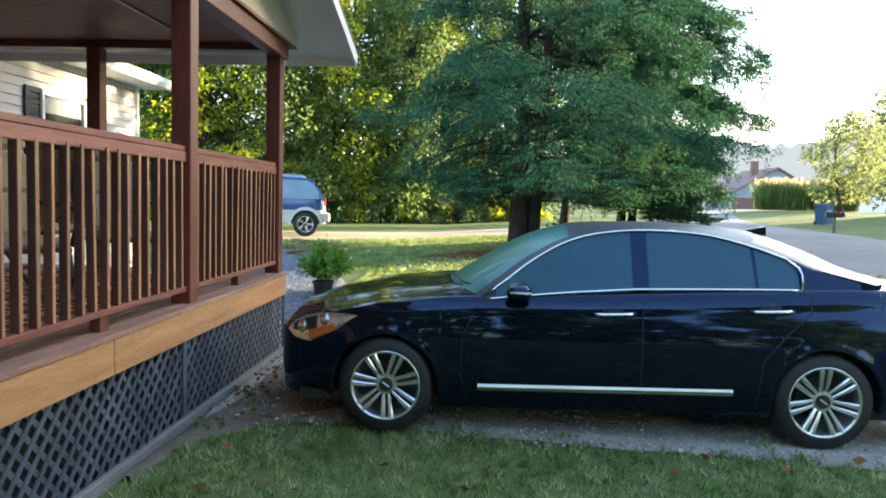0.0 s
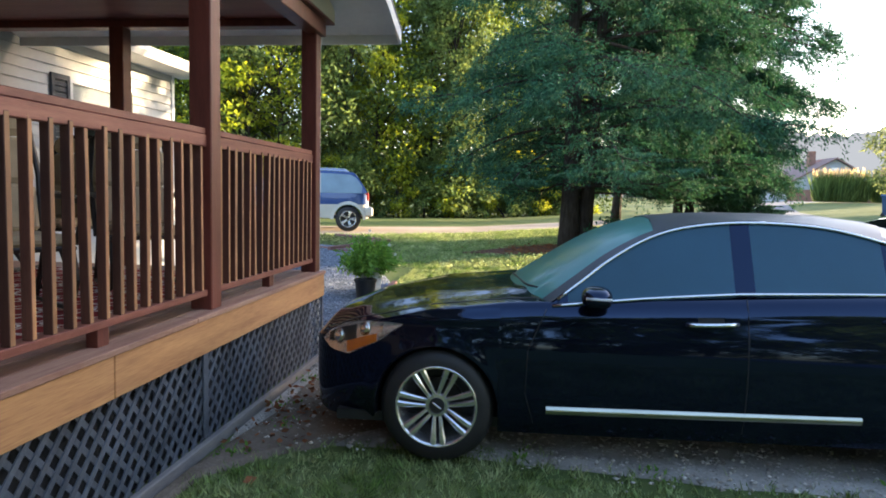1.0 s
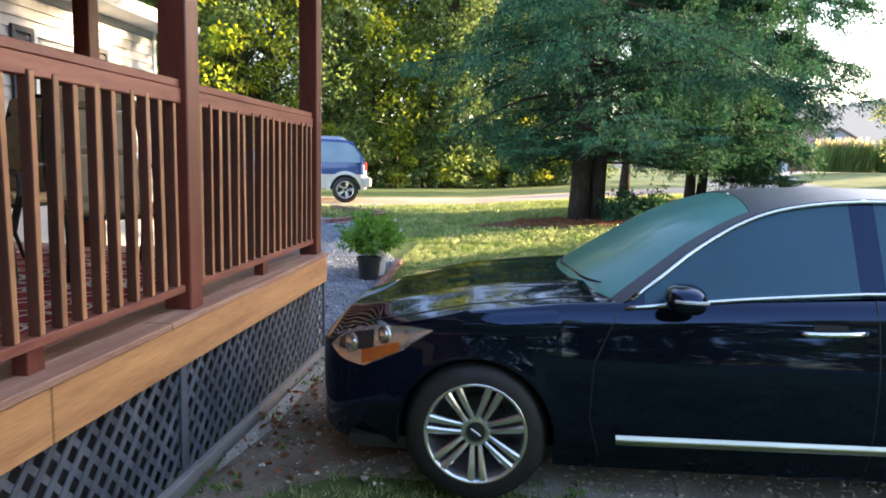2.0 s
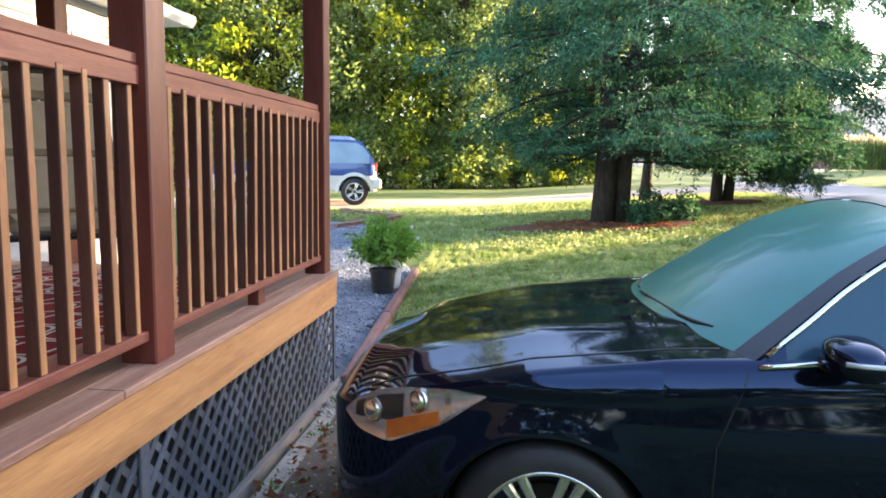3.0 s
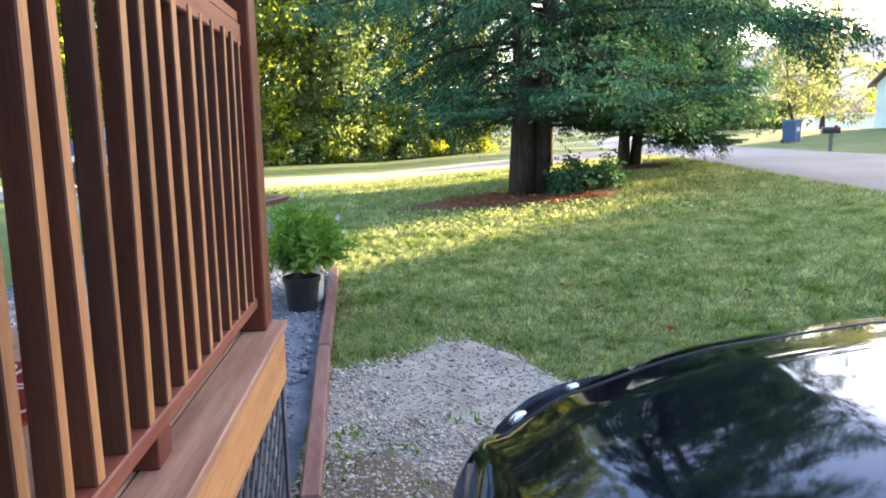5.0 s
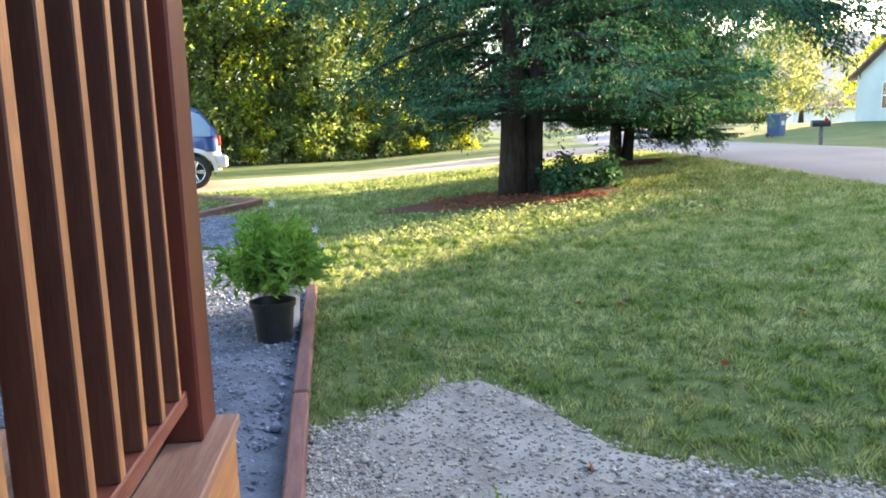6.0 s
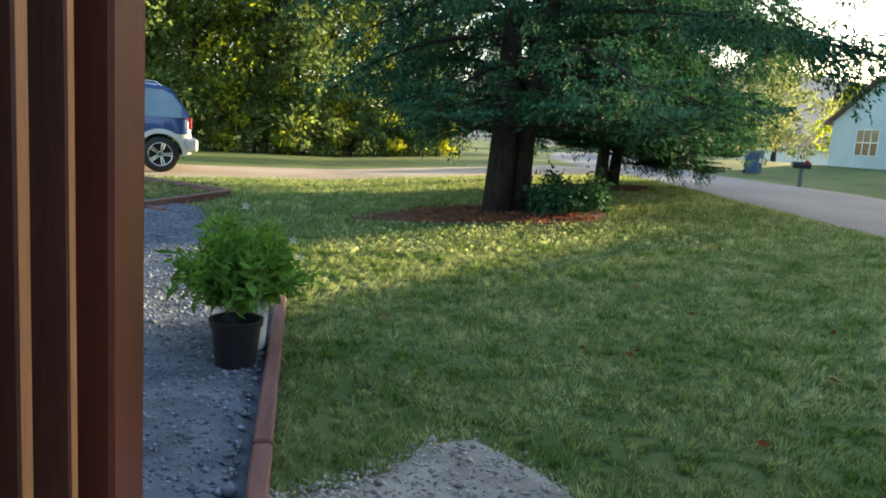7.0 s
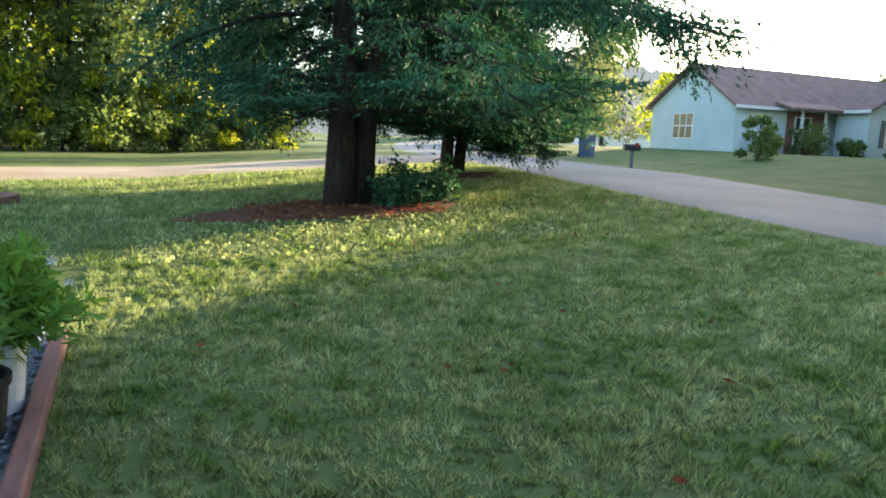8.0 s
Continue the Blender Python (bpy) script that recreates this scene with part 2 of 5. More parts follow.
def box(bm, x0, x1, y0, y1, z0, z1, bev=0.0, m=None):
    b = bmesh.new() if bev else bm
    vs = [b.verts.new((x, y, z)) for x in (x0, x1) for y in (y0, y1) for z in (z0, z1)]
    for f in ((0, 1, 3, 2), (4, 6, 7, 5), (0, 4, 5, 1), (2, 3, 7, 6), (0, 2, 6, 4), (1, 5, 7, 3)):
        b.faces.new([vs[i] for i in f])
    if bev:
        bmesh.ops.bevel(b, geom=b.edges[:], offset=bev, segments=1, affect="EDGES")
        vs = b.verts[:]
    if m:
        for v in vs:
            v.co = m @ v.co
    if bev:
        tmp = bpy.data.meshes.new("tmp")
        b.to_mesh(tmp); b.free()
        bm.from_mesh(tmp)
        bpy.data.meshes.remove(tmp)
    return bm


def nb():
    return bmesh.new()


def bx(*a, **k):
    return box(bmesh.new(), *a, **k)


def tube(bm, pts, r, n=8, closed=False):
    """A tube along points; r: one radius or one for each point."""
    pts = [Vector(p) for p in pts]
    rings = []
    for i, p in enumerate(pts):
        a = pts[i - 1] if (i or closed) else p
        b = pts[(i + 1) % len(pts)] if (i + 1 < len(pts) or closed) else p
        d = (b - a).normalized()
        u = d.cross(Vector((0.13, 0.31, 0.94)) if abs(d.z) < 0.9 else Vector((1, 0.1, 0))).normalized()
        w = d.cross(u)
        rr = r[i] if isinstance(r, (list, tuple)) else r
        rings.append([bm.verts.new(p + rr * (math.cos(k * 2 * math.pi / n) * u + math.sin(k * 2 * math.pi / n) * w)) for k in range(n)])
    m = len(rings)
    for i in range(m if closed else m - 1):
        A, B = rings[i], rings[(i + 1) % m]
        for k in range(n):
            bm.faces.new((A[k], A[(k + 1) % n], B[(k + 1) % n], B[k]))
    if not closed:
        bm.faces.new(rings[0][::-1]); bm.faces.new(rings[-1])
    return bm


def lathe(bm, prof, n=32, m=None, cap=True):
    """Turns (radius, height) pairs round z."""
    rings = [[bm.verts.new((m or Matrix()) @ Vector((r * math.cos(k * 2 * math.pi / n), r * math.sin(k * 2 * math.pi / n), z))) for k in range(n)] for r, z in prof]
    for A, B in zip(rings, rings[1:]):
        for k in range(n):
            bm.faces.new((A[k], A[(k + 1) % n], B[(k + 1) % n], B[k]))
    if cap:
        bm.faces.new(rings[0][::-1]); bm.faces.new(rings[-1])
    return bm


def sheet(bm, f, us, vs, flip=False):
    """A surface f(u, v) over a grid."""
    g = [[bm.verts.new(f(u, v)) for v in vs] for u in us]
    for i in range(len(us) - 1):
        for j in range(len(vs) - 1):
            q = (g[i][j], g[i + 1][j], g[i + 1][j + 1], g[i][j + 1])
            bm.faces.new(q[::-1] if flip else q)
    return g


def prism(bm, outline, axis, a, b):
    """An outline of (p, q) pairs drawn out along an axis from a to b."""
    def put(p, q, w):
        return {"x": (w, p, q), "y": (p, w, q), "z": (p, q, w)}[axis]
    A = [bm.verts.new(put(p, q, a)) for p, q in outline]
    B = [bm.verts.new(put(p, q, b)) for p, q in outline]
    n = len(A)
    bm.faces.new(A); bm.faces.new(B[::-1])
    for i in range(n):
        bm.faces.new((A[i], B[i], B[(i + 1) % n], A[(i + 1) % n]))
    bmesh.ops.recalc_face_normals(bm, faces=bm.faces[:])
    return bm


def lin(a, b, n):
    return [a + (b - a) * i / (n - 1) for i in range(n)]


def ease(x, a, b):
    t = min(1.0, max(0.0, (x - a) / (b - a)))
    return t * t * (3 - 2 * t)


def interp(x, pts):
    return float(np.interp(x, [p[0] for p in pts], [p[1] for p in pts]))


def raw_mesh(name, verts, faces, material):
    """A mesh from numpy arrays: verts (n, 3), faces (m, k)."""
    me = bpy.data.meshes.new(name)
    verts, faces = np.asarray(verts, dtype=np.float32), np.asarray(faces, dtype=np.int32)
    k = faces.shape[1]
    me.vertices.add(len(verts)); me.loops.add(faces.size); me.polygons.add(len(faces))
    me.vertices.foreach_set("co", verts.ravel())
    me.loops.foreach_set("vertex_index", faces.ravel())
    me.polygons.foreach_set("loop_start", np.arange(0, faces.size, k, dtype=np.int32))
    me.update(calc_edges=True)
    me.materials.append(material)
    return me


RNG = np.random.default_rng(7)


def leaf_mesh(name, centres, ways, length, width, material, rng=RNG, kite=True):
    """Many small pointed leaves at the centres, along the ways: four-cornered kites, or slim three-cornered ones."""
    c = np.asarray(centres, dtype=float)
    n = len(c)
    d = np.asarray(ways, dtype=float)
    d = d / (np.linalg.norm(d, axis=1, keepdims=True) + 1e-9)
    r = rng.normal(size=(n, 3))
    s = np.cross(d, r)
    s /= np.linalg.norm(s, axis=1, keepdims=True) + 1e-9
    ln = (length * rng.uniform(0.6, 1.3, n))[:, None]
    wd = (width * rng.uniform(0.6, 1.3, n))[:, None]
    if not kite:
        v = np.stack([c - s * wd * 0.5, c + s * wd * 0.5, c + d * ln], 1)
        return raw_mesh(name, v.reshape(-1, 3), np.arange(3 * n).reshape(n, 3), material)
    v = np.empty((n, 4, 3))
    v[:, 0] = c
    v[:, 1] = c + d * ln * 0.45 + s * wd * 0.5
    v[:, 2] = c + d * ln
    v[:, 3] = c + d * ln * 0.45 - s * wd * 0.5
    return raw_mesh(name, v.reshape(-1, 3), np.arange(4 * n).reshape(n, 4), material)


# ---- ground ----
def G(x, y):
    """Height of the ground."""
    p = 0.05 * (min(max(x, -2.0), 6.0) + 2) + 0.022 * min(max(y - 9, -4.0), 16.0)
    w = max(ease(y, 7.4, 10.5), ease(x, 3.8, 6.5))
    far = 0.75 * ease(x, 14.5, 28) * ease(y, 12, 24)
    return max(p, 0.0) * w + far


def span(a, b, fine0, fine1, step, grow):
    out = [fine0]
    while out[-1] < fine1:
        out.append(out[-1] + step)
    s = step
    while out[-1] < b:
        s *= grow
        out.append(out[-1] + s)
    s = step
    while out[0] > a:
        s *= grow
        out.insert(0, out[0] - s)
    return out


bm = nb()
sheet(bm, lambda x, y: (x, y, G(x, y) - 0.02), span(-900, 900, -8, 18, 0.5, 1.25), span(-300, 1200, -4, 44, 0.5, 1.25))
structure("ground", bm, M_LAWN, "mown green lawn running out to far fields", "ground", smooth=True)


def strip(name, material, rows, label, category, lift=0.012, n=10, wob=0.0):
    """A sheet laid on the ground between pairs of side points (x0, y0, x1, y1)."""
    bm = nb()
    rows2 = []
    for a, b in zip(rows, rows[1:]):
        k = max(2, int(math.dist(a[:2], b[:2]) / 0.4))
        rows2 += [tuple(a[i] + (b[i] - a[i]) * j / k for i in range(4)) for j in range(k)]
    rows2.append(rows[-1])

    def f(i, v):
        x0, y0, x1, y1 = rows2[int(i)]
        vv = v + (noise.noise((x0 * 1.3, y0 * 1.3, 5)) * wob * (1 if v > 0.5 else -1) if v in (0, 1) else 0)
        x, y = x0 + (x1 - x0) * vv, y0 + (y1 - y0) * vv
        return (x, y, G(x, y) + (-0.035 if v in (0, 1) else lift))
    sheet(bm, f, range(len(rows2)), lin(0, 1, n))
    bmesh.ops.recalc_face_normals(bm, faces=bm.faces[:])
    if bm.faces[0:1] and sum(fc.normal.z for fc in bm.faces) < 0:
        bmesh.ops.reverse_faces(bm, faces=bm.faces[:])
    return structure(name, bm, material, label, category, smooth=True)


strip("road", M_ROAD, [(5.3, -40, 10.9, -41), (5.4, 6, 10.6, 6), (5.9, 14, 11.0, 14), (7.0, 25.5, 12.9, 23.5), (8.6, 38, 14.8, 36), (11.5, 52, 17.5, 49), (18, 72, 23, 67), (40, 96, 44, 91), (90, 120, 92, 114)],
      "grey asphalt lane curving past the lawn", "road", 0.02)
strip("dirt_drive", M_DRIVE, [(-26, 17.5, -26, 21.5), (-12, 21.2, -12, 25.2), (-5.2, 22.6, -5.6, 26.6), (0, 25.2, 0.2, 30), (4, 27.0, 4.5, 32.5), (8.4, 28.5, 9.2, 36)],
      "pale dirt and gravel drive crossing behind the trees", "drive", 0.012, wob=0.03)
strip("driveway", M_GRAVEL, [(-2.02, 5.4, -2.02, 9.6), (-1.6, 5.45, -1.6, 9.8), (-1.35, 5.48, -1.35, 10.02), (-1.1, 5.5, -1.1, 10.05), (-0.88, 5.47, -0.85, 9.72), (-0.6, 5.42, -0.6, 9.1), (-0.1, 5.3, -0.1, 8.75), (0.5, 5.2, 0.4, 8.6), (2.5, 5.03, 2.5, 8.3), (5.6, 5.0, 5.6, 8.6)],
      "pale crushed gravel driveway worn into the lawn", "driveway", 0.012, n=26, wob=0.035)
strip("bare_earth", M_DIRT, [(-2.03, 4.3, -1.98, 4.3), (-2.03, 4.9, -1.93, 4.9), (-2.03, 5.3, -1.6, 5.3), (-2.03, 6.0, -0.75, 6.0), (-2.03, 7.3, -0.9, 7.3), (-2.03, 8.3, -1.6, 8.3)],
      "bare brown earth along the porch skirting", "earth", 0.018, wob=0.08)
strip("gravel_path", M_PATHGRAVEL, [(-5.6, 7.6, -2.02, 7.6), (-5.6, 9, -2.06, 9), (-5.6, 12.5, -2.18, 12.5), (-5.6, 15, -3.0, 15.0), (-6.6, 18, -3.9, 18.2), (-9, 19.5, -7.5, 20.3)],
      "blue-grey gravel path beside the porch", "path", 0.014, n=16)
strip("tree_bed", M_MULCH, [(-1.6, 17.6, -1.6, 17.9), (-0.6, 17.3, -0.6, 18.8), (0.4, 17.2, 0.4, 19.4), (1.5, 17.1, 1.5, 19.6), (2.2, 17.6, 2.2, 19.0), (2.7, 18.2, 2.7, 18.5)],
      "red mulch bed round the cedar trunks", "mulch bed", 0.012, wob=0.06)
strip("tree_mound", M_MULCH, [(3.3, 22.6, 3.3, 22.9), (3.8, 22.2, 3.8, 23.2), (4.4, 22.1, 4.4, 23.3), (5.0, 22.3, 5.0, 23.1), (5.4, 22.6, 5.4, 22.8)],
      "low mound of brown mulch under the twin-stemmed cedar", "mulch bed", 0.07, wob=0.05)

# ---- porch ----
EDGE, DECK, END, BACK, START = -2.06, 0.83, 7.74, -5.6, 0.2   # outer edge x, top z, north end y, house wall x, south end y

porch = thing("porch_deck", (EDGE, END, 0), "raised wooden porch deck with dark lattice skirting", "deck", kind="structure")
inv = Matrix.Translation((-EDGE, -END, 0))


def on_porch(name, bm, material, label="", smooth=False, parent=None):
    bm.transform(inv)
    return part(name, bm, material, parent or porch, label, smooth)


# fascia boards with a butt joint, and the drop board below the deck
for y0, y1 in ((START, 4.277), (4.283, END)):
    on_porch("fascia_board", bx(EDGE - 0.038, EDGE, y0, y1, DECK - 0.235, DECK - 0.002, bev=0.004), M_FASCIA, "raw pine fascia board")
on_porch("fascia_board", bx(BACK, EDGE - 0.04, END - 0.038, END, DECK - 0.235, DECK - 0.002, bev=0.004), M_FASCIA, "raw pine fascia board")
# boards run along the porch edge
x = EDGE + 0.012
k = 0
while x > BACK + 0.1:
    for y0, y1 in (((START, 3.35), (3.354, END + 0.01)) if k % 2 else ((START, 5.1), (5.104, END + 0.01))):
        on_porch("deck_board", bx(x - 0.138, x, y0, y1, DECK - 0.03, DECK + random.uniform(-0.001, 0.001), bev=0.004), M_DECK)
    x -= 0.143
    k += 1
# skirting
# dark sheet put in for the shade behind the lattice
on_porch("underdeck_shade_sheet", bx(EDGE - 0.14, EDGE - 0.125, START, END - 0.06, 0.0, DECK - 0.2), M_VOID, "near-black sheet standing for the shade under the deck")
on_porch("kick_board", bx(EDGE - 0.03, EDGE + 0.012, START, END, -0.02, 0.06, bev=0.006), M_KICK, "weathered grey kick board")


def lattice(y0, y1):
    pan = on_porch("lattice_panel", bx(EDGE - 0.034, EDGE - 0.026, y0, y0 + 0.035, 0.06, DECK - 0.23), M_LATTICE, "dark painted wooden lattice panel")
    lo, hi = 0.06, DECK - 0.235
    h = hi - lo
    for side, off in ((1, 0.0), (-1, -0.007)):
        step = 0.118
        y = y0 - h
        while y < y1 + h:
            a = (y, lo) if side > 0 else (y + h, lo)
            b = (y + h, hi) if side > 0 else (y, hi)
            # clip to the panel
            (ya, za), (yb, zb) = a, b
            pts = []
            for (yy, zz) in ((ya, za), (yb, zb)):
                if yy < y0:
                    zz += (y0 - yy) * (zb - za) / (yb - ya); yy = y0
                if yy > y1:
                    zz += (y1 - yy) * (zb - za) / (yb - ya); yy = y1
                pts.append((yy, zz))
            (ya, za), (yb, zb) = pts
            if abs(yb - ya) > 0.03:
                w = 0.0145 * 1.414
                bm = nb()
                prism(bm, [(ya - w, za), (ya + w, za), (yb + w, zb), (yb - w, zb)], "x", EDGE - 0.028 + off, EDGE - 0.0215 + off)
                on_porch("lattice_slat", bm, M_LATTICE, parent=pan)
            y += step
    return pan


for y0, y1 in ((START, 3.02), (3.03, 5.24), (5.25, END - 0.03)):
    lattice(y0, y1)
on_porch("lattice_batten", bx(EDGE - 0.02, EDGE - 0.008, 5.215, 5.275, 0.085, DECK - 0.235, bev=0.003), M_LATTICE, "dark lattice joint batten")
on_porch("lattice_batten", bx(EDGE - 0.02, EDGE - 0.008, END - 0.05, END - 0.004, 0.0, DECK - 0.235, bev=0.003), M_LATTICE, "dark lattice corner batten")

# posts
POSTS = [(-2.10, 5.40), (-2.10, 7.585), (-2.10, 3.14), (-2.10, 0.9), (-3.95, 7.585)]
CEIL = 3.13
for px, py in POSTS:
    p = thing("porch_post", (px - 0.07, py + 0.07, DECK), "square red-brown stained wooden porch post", "post", "porch posts")
    part("shaft", bx(-0.07, 0.07, -0.07, 0.07, 0, CEIL - 0.06 - DECK, bev=0.006), M_REDWOOD, p)

# railings: cap, face board, bottom rail, blocks and balusters
bal = nb()
box(bal, -0.022, 0.022, -0.016, 0.016, 0, 0.895, bev=0.003)
BALUSTER = bm_to(bal, "baluster", M_BALUSTER)
BALUSTER.materials.append(M_LITFACE)          # sun-side faces take the golden tone: low warm light put into colour
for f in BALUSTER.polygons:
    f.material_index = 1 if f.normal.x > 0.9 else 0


def railing(y0, y1, n):
    r = thing("porch_railing", (-2.17, y0, DECK), "red-stained wooden railing with slim weathered balusters", "railing", "porch railings")
    L = y1 - y0
    part("cap_rail", bx(-0.05, 0.035, 0, L, 1.075, 1.113, bev=0.004), M_RAILWOOD, r)
    part("top_rail", bx(0.0, 0.042, 0, L, 1.0, 1.072, bev=0.004), M_RAILWOOD, r)
    part("bottom_rail", bx(-0.045, 0.045, 0, L, 0.088, 0.126, bev=0.004), M_RAILWOOD, r)
    part("support_block", bx(-0.03, 0.03, L * 0.47, L * 0.47 + 0.09, 0, 0.088, bev=0.003), M_REDWOOD, r)
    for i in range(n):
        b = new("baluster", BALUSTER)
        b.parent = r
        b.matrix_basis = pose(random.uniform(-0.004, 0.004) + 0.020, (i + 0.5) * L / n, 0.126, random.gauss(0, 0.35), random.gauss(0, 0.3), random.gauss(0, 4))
    return r


railing(5.54, 7.585, 17)
railing(3.28, 5.40, 17)
railing(1.04, 3.14, 17)

# porch roof: gable towards the drive, ceiling, beams
structure("ceiling", bx(BACK, -2.02, -0.2, 7.9, CEIL, CEIL + 0.02), M_CEIL, "dark red-brown porch ceiling panel", "ceiling")
structure("trim_ceiling_batten", bx(-3.0, -2.96, -0.2, 7.6, CEIL - 0.012, CEIL - 0.002), M_REDWOOD, "narrow dark ceiling batten", "trim")
structure("beam_east", bx(-2.2, -2.06, -0.2, 7.75, CEIL - 0.14, CEIL - 0.002, bev=0.006), M_REDWOOD, "red-brown porch roof beam", "beam")
structure("beam_north", bx(BACK, -2.205, 7.6, 7.74, CEIL - 0.07, CEIL - 0.002, bev=0.006), M_REDWOOD, "red-brown porch roof beam", "beam")
RIDGE_Y, SLOPE, EAVE_Y, EAVE_Z = 3.9, 0.27, 8.4, 3.15


def roof_z(y):
    return EAVE_Z + (EAVE_Y - abs(y - RIDGE_Y) - RIDGE_Y) * SLOPE


bm = nb()
prism(bm, [(-0.2, CEIL + 0.025), (7.9, CEIL + 0.025), (7.9, max(CEIL + 0.03, roof_z(7.9) - 0.02)), (RIDGE_Y, roof_z(RIDGE_Y) - 0.02), (-0.2, roof_z(-0.2) - 0.02)], "x", -2.06, -2.02)
structure("wall_gable", bm, M_CREAM, "cream porch gable panel under the eaves", "gable")
bm = nb()
ya = 2 * RIDGE_Y - EAVE_Y
prism(bm, [(ya, EAVE_Z + 0.03), (RIDGE_Y, roof_z(RIDGE_Y) + 0.03), (EAVE_Y, EAVE_Z + 0.03), (EAVE_Y, EAVE_Z + 0.07), (RIDGE_Y, roof_z(RIDGE_Y) + 0.07), (ya, EAVE_Z + 0.07)], "x", BACK - 3, -1.47)
structure("porch_roof", bm, M_SHINGLE, "low gabled porch roof with grey shingles", "roof")
bm = nb()
prism(bm, [(ya, EAVE_Z), (RIDGE_Y, roof_z(RIDGE_Y)), (EAVE_Y, EAVE_Z), (EAVE_Y, EAVE_Z + 0.027), (RIDGE_Y, roof_z(RIDGE_Y) + 0.027), (ya, EAVE_Z + 0.027)], "x", BACK, -1.5)
structure("trim_soffit", bm, M_WHITE, "white painted soffit under the porch eaves", "soffit")
bm = nb()
prism(bm, [(ya, EAVE_Z - 0.09), (RIDGE_Y, roof_z(RIDGE_Y) - 0.09), (EAVE_Y, EAVE_Z - 0.09), (EAVE_Y, EAVE_Z + 0.06), (RIDGE_Y, roof_z(RIDGE_Y) + 0.06), (ya, EAVE_Z + 0.06)], "x", -1.497, -1.472)
structure("trim_rake_board", bm, M_WHITE, "white painted rake board on the gable", "fascia")
structure("trim_eave_board", bx(BACK, -1.5, EAVE_Y + 0.003, EAVE_Y + 0.025, EAVE_Z - 0.09, EAVE_Z + 0.06), M_WHITE, "white painted eave board", "fascia")
bm = nb()
tube(bm, [(-2.14, 7.9, 3.1), (-2.14, 7.79, 2.95), (-2.14, 7.762, 2.85), (-2.14, 7.762, 0.02)], 0.028, 10)
tagged(part("downspout", bm, M_WHITE, None), "white round downpipe behind the corner post", "downpipe")

# ---- house behind the porch ----
HX, HY, HEAVE = -5.65, 11.83, 3.46
wall = structure("wall_house", bx(HX - 0.2, HX - 0.02, -3, HY, 0, HEAVE), M_SIDING, "grey vinyl clapboard house wall", "house wall")
structure("wall_house_north", bx(HX - 8, HX - 0.2, HY - 0.2, HY, 0, HEAVE), M_SIDING, "grey vinyl clapboard house end wall", "house wall")
for i in range(28):
    z = 0.02 + i * 0.118
    if z > HEAVE - 0.1:
        break
    for y0, y1 in ((-3, 9.22), (10.32, HY)) if 1.33 < z < 2.88 else ((-3, HY),):
        b = nb()
        prism(b, [(HX + 0.008, z), (HX - 0.012, z + 0.118), (HX - 0.018, z + 0.118), (HX - 0.018, z)], "y", y0, y1)
        part("siding_plank", b, M_SIDING, wall)
structure("trim_house_corner", bx(HX - 0.05, HX + 0.02, HY - 0.06, HY + 0.02, 0, HEAVE, bev=0.004), M_WHITE, "white vinyl corner post", "trim")
structure("roof_house", prism(nb(), [(HX + 0.42, HEAVE), (HX - 4, HEAVE + 1.3), (HX - 8.4, HEAVE), (HX - 8.4, HEAVE - 0.05), (HX - 4, HEAVE + 1.2), (HX + 0.42, HEAVE - 0.05)], "y", -4, HY + 0.3), M_SHINGLE, "low shingled house roof", "roof")
structure("trim_house_soffit", bx(HX - 0.02, HX + 0.40, -4, HY + 0.28, HEAVE - 0.16, HEAVE - 0.06), M_WHITE, "white boxed house eave", "soffit")
gut = nb()
prism(gut, [(HX + 0.41, HEAVE - 0.17), (HX + 0.47, HEAVE - 0.17), (HX + 0.52, HEAVE - 0.10), (HX + 0.52, HEAVE - 0.03), (HX + 0.50, HEAVE - 0.03), (HX + 0.50, HEAVE - 0.10), (HX + 0.46, HEAVE - 0.15), (HX + 0.43, HEAVE - 0.15), (HX + 0.43, HEAVE - 0.03), (HX + 0.41, HEAVE - 0.03)], "y", -4, HY + 0.32)
tagged(part("rain_gutter", gut, M_WHITE, None), "white metal gutter along the house eave", "gutter")
# window with dark shutters
WY0, WY1, WZ0, WZ1 = 9.27, 10.27, 1.45, 2.86
win = tagged(thing("window_1", (HX, WY0, WZ0), "double-hung window with pale blinds", "window"), kind="structure")
w, h = WY1 - WY0, WZ1 - WZ0
part("window_frame", box(box(box(box(box(nb(), -0.02, 0.035, 0, 0.05, 0, h), -0.02, 0.035, w - 0.05, w, 0, h), -0.02, 0.035, 0.05, w - 0.05, 0, 0.05), -0.02, 0.035, 0.05, w - 0.05, h - 0.05, h), -0.01, 0.025, 0.05, w - 0.05, h / 2 - 0.02, h / 2 + 0.02), M_WHITE, win)
part("pane", bx(0.0, 0.004, 0.05, w - 0.05, 0.05, h - 0.05), M_GLASS, win)
part("blind", bx(-0.016, -0.012, 0.05, w - 0.05, h - 0.26, h - 0.05), M_BLIND, win)
# dark sheet painted in for the unlit room
part("dark_room", bx(-0.019, -0.017, 0.05, w - 0.05, 0.05, h - 0.26), M_VOID, win)
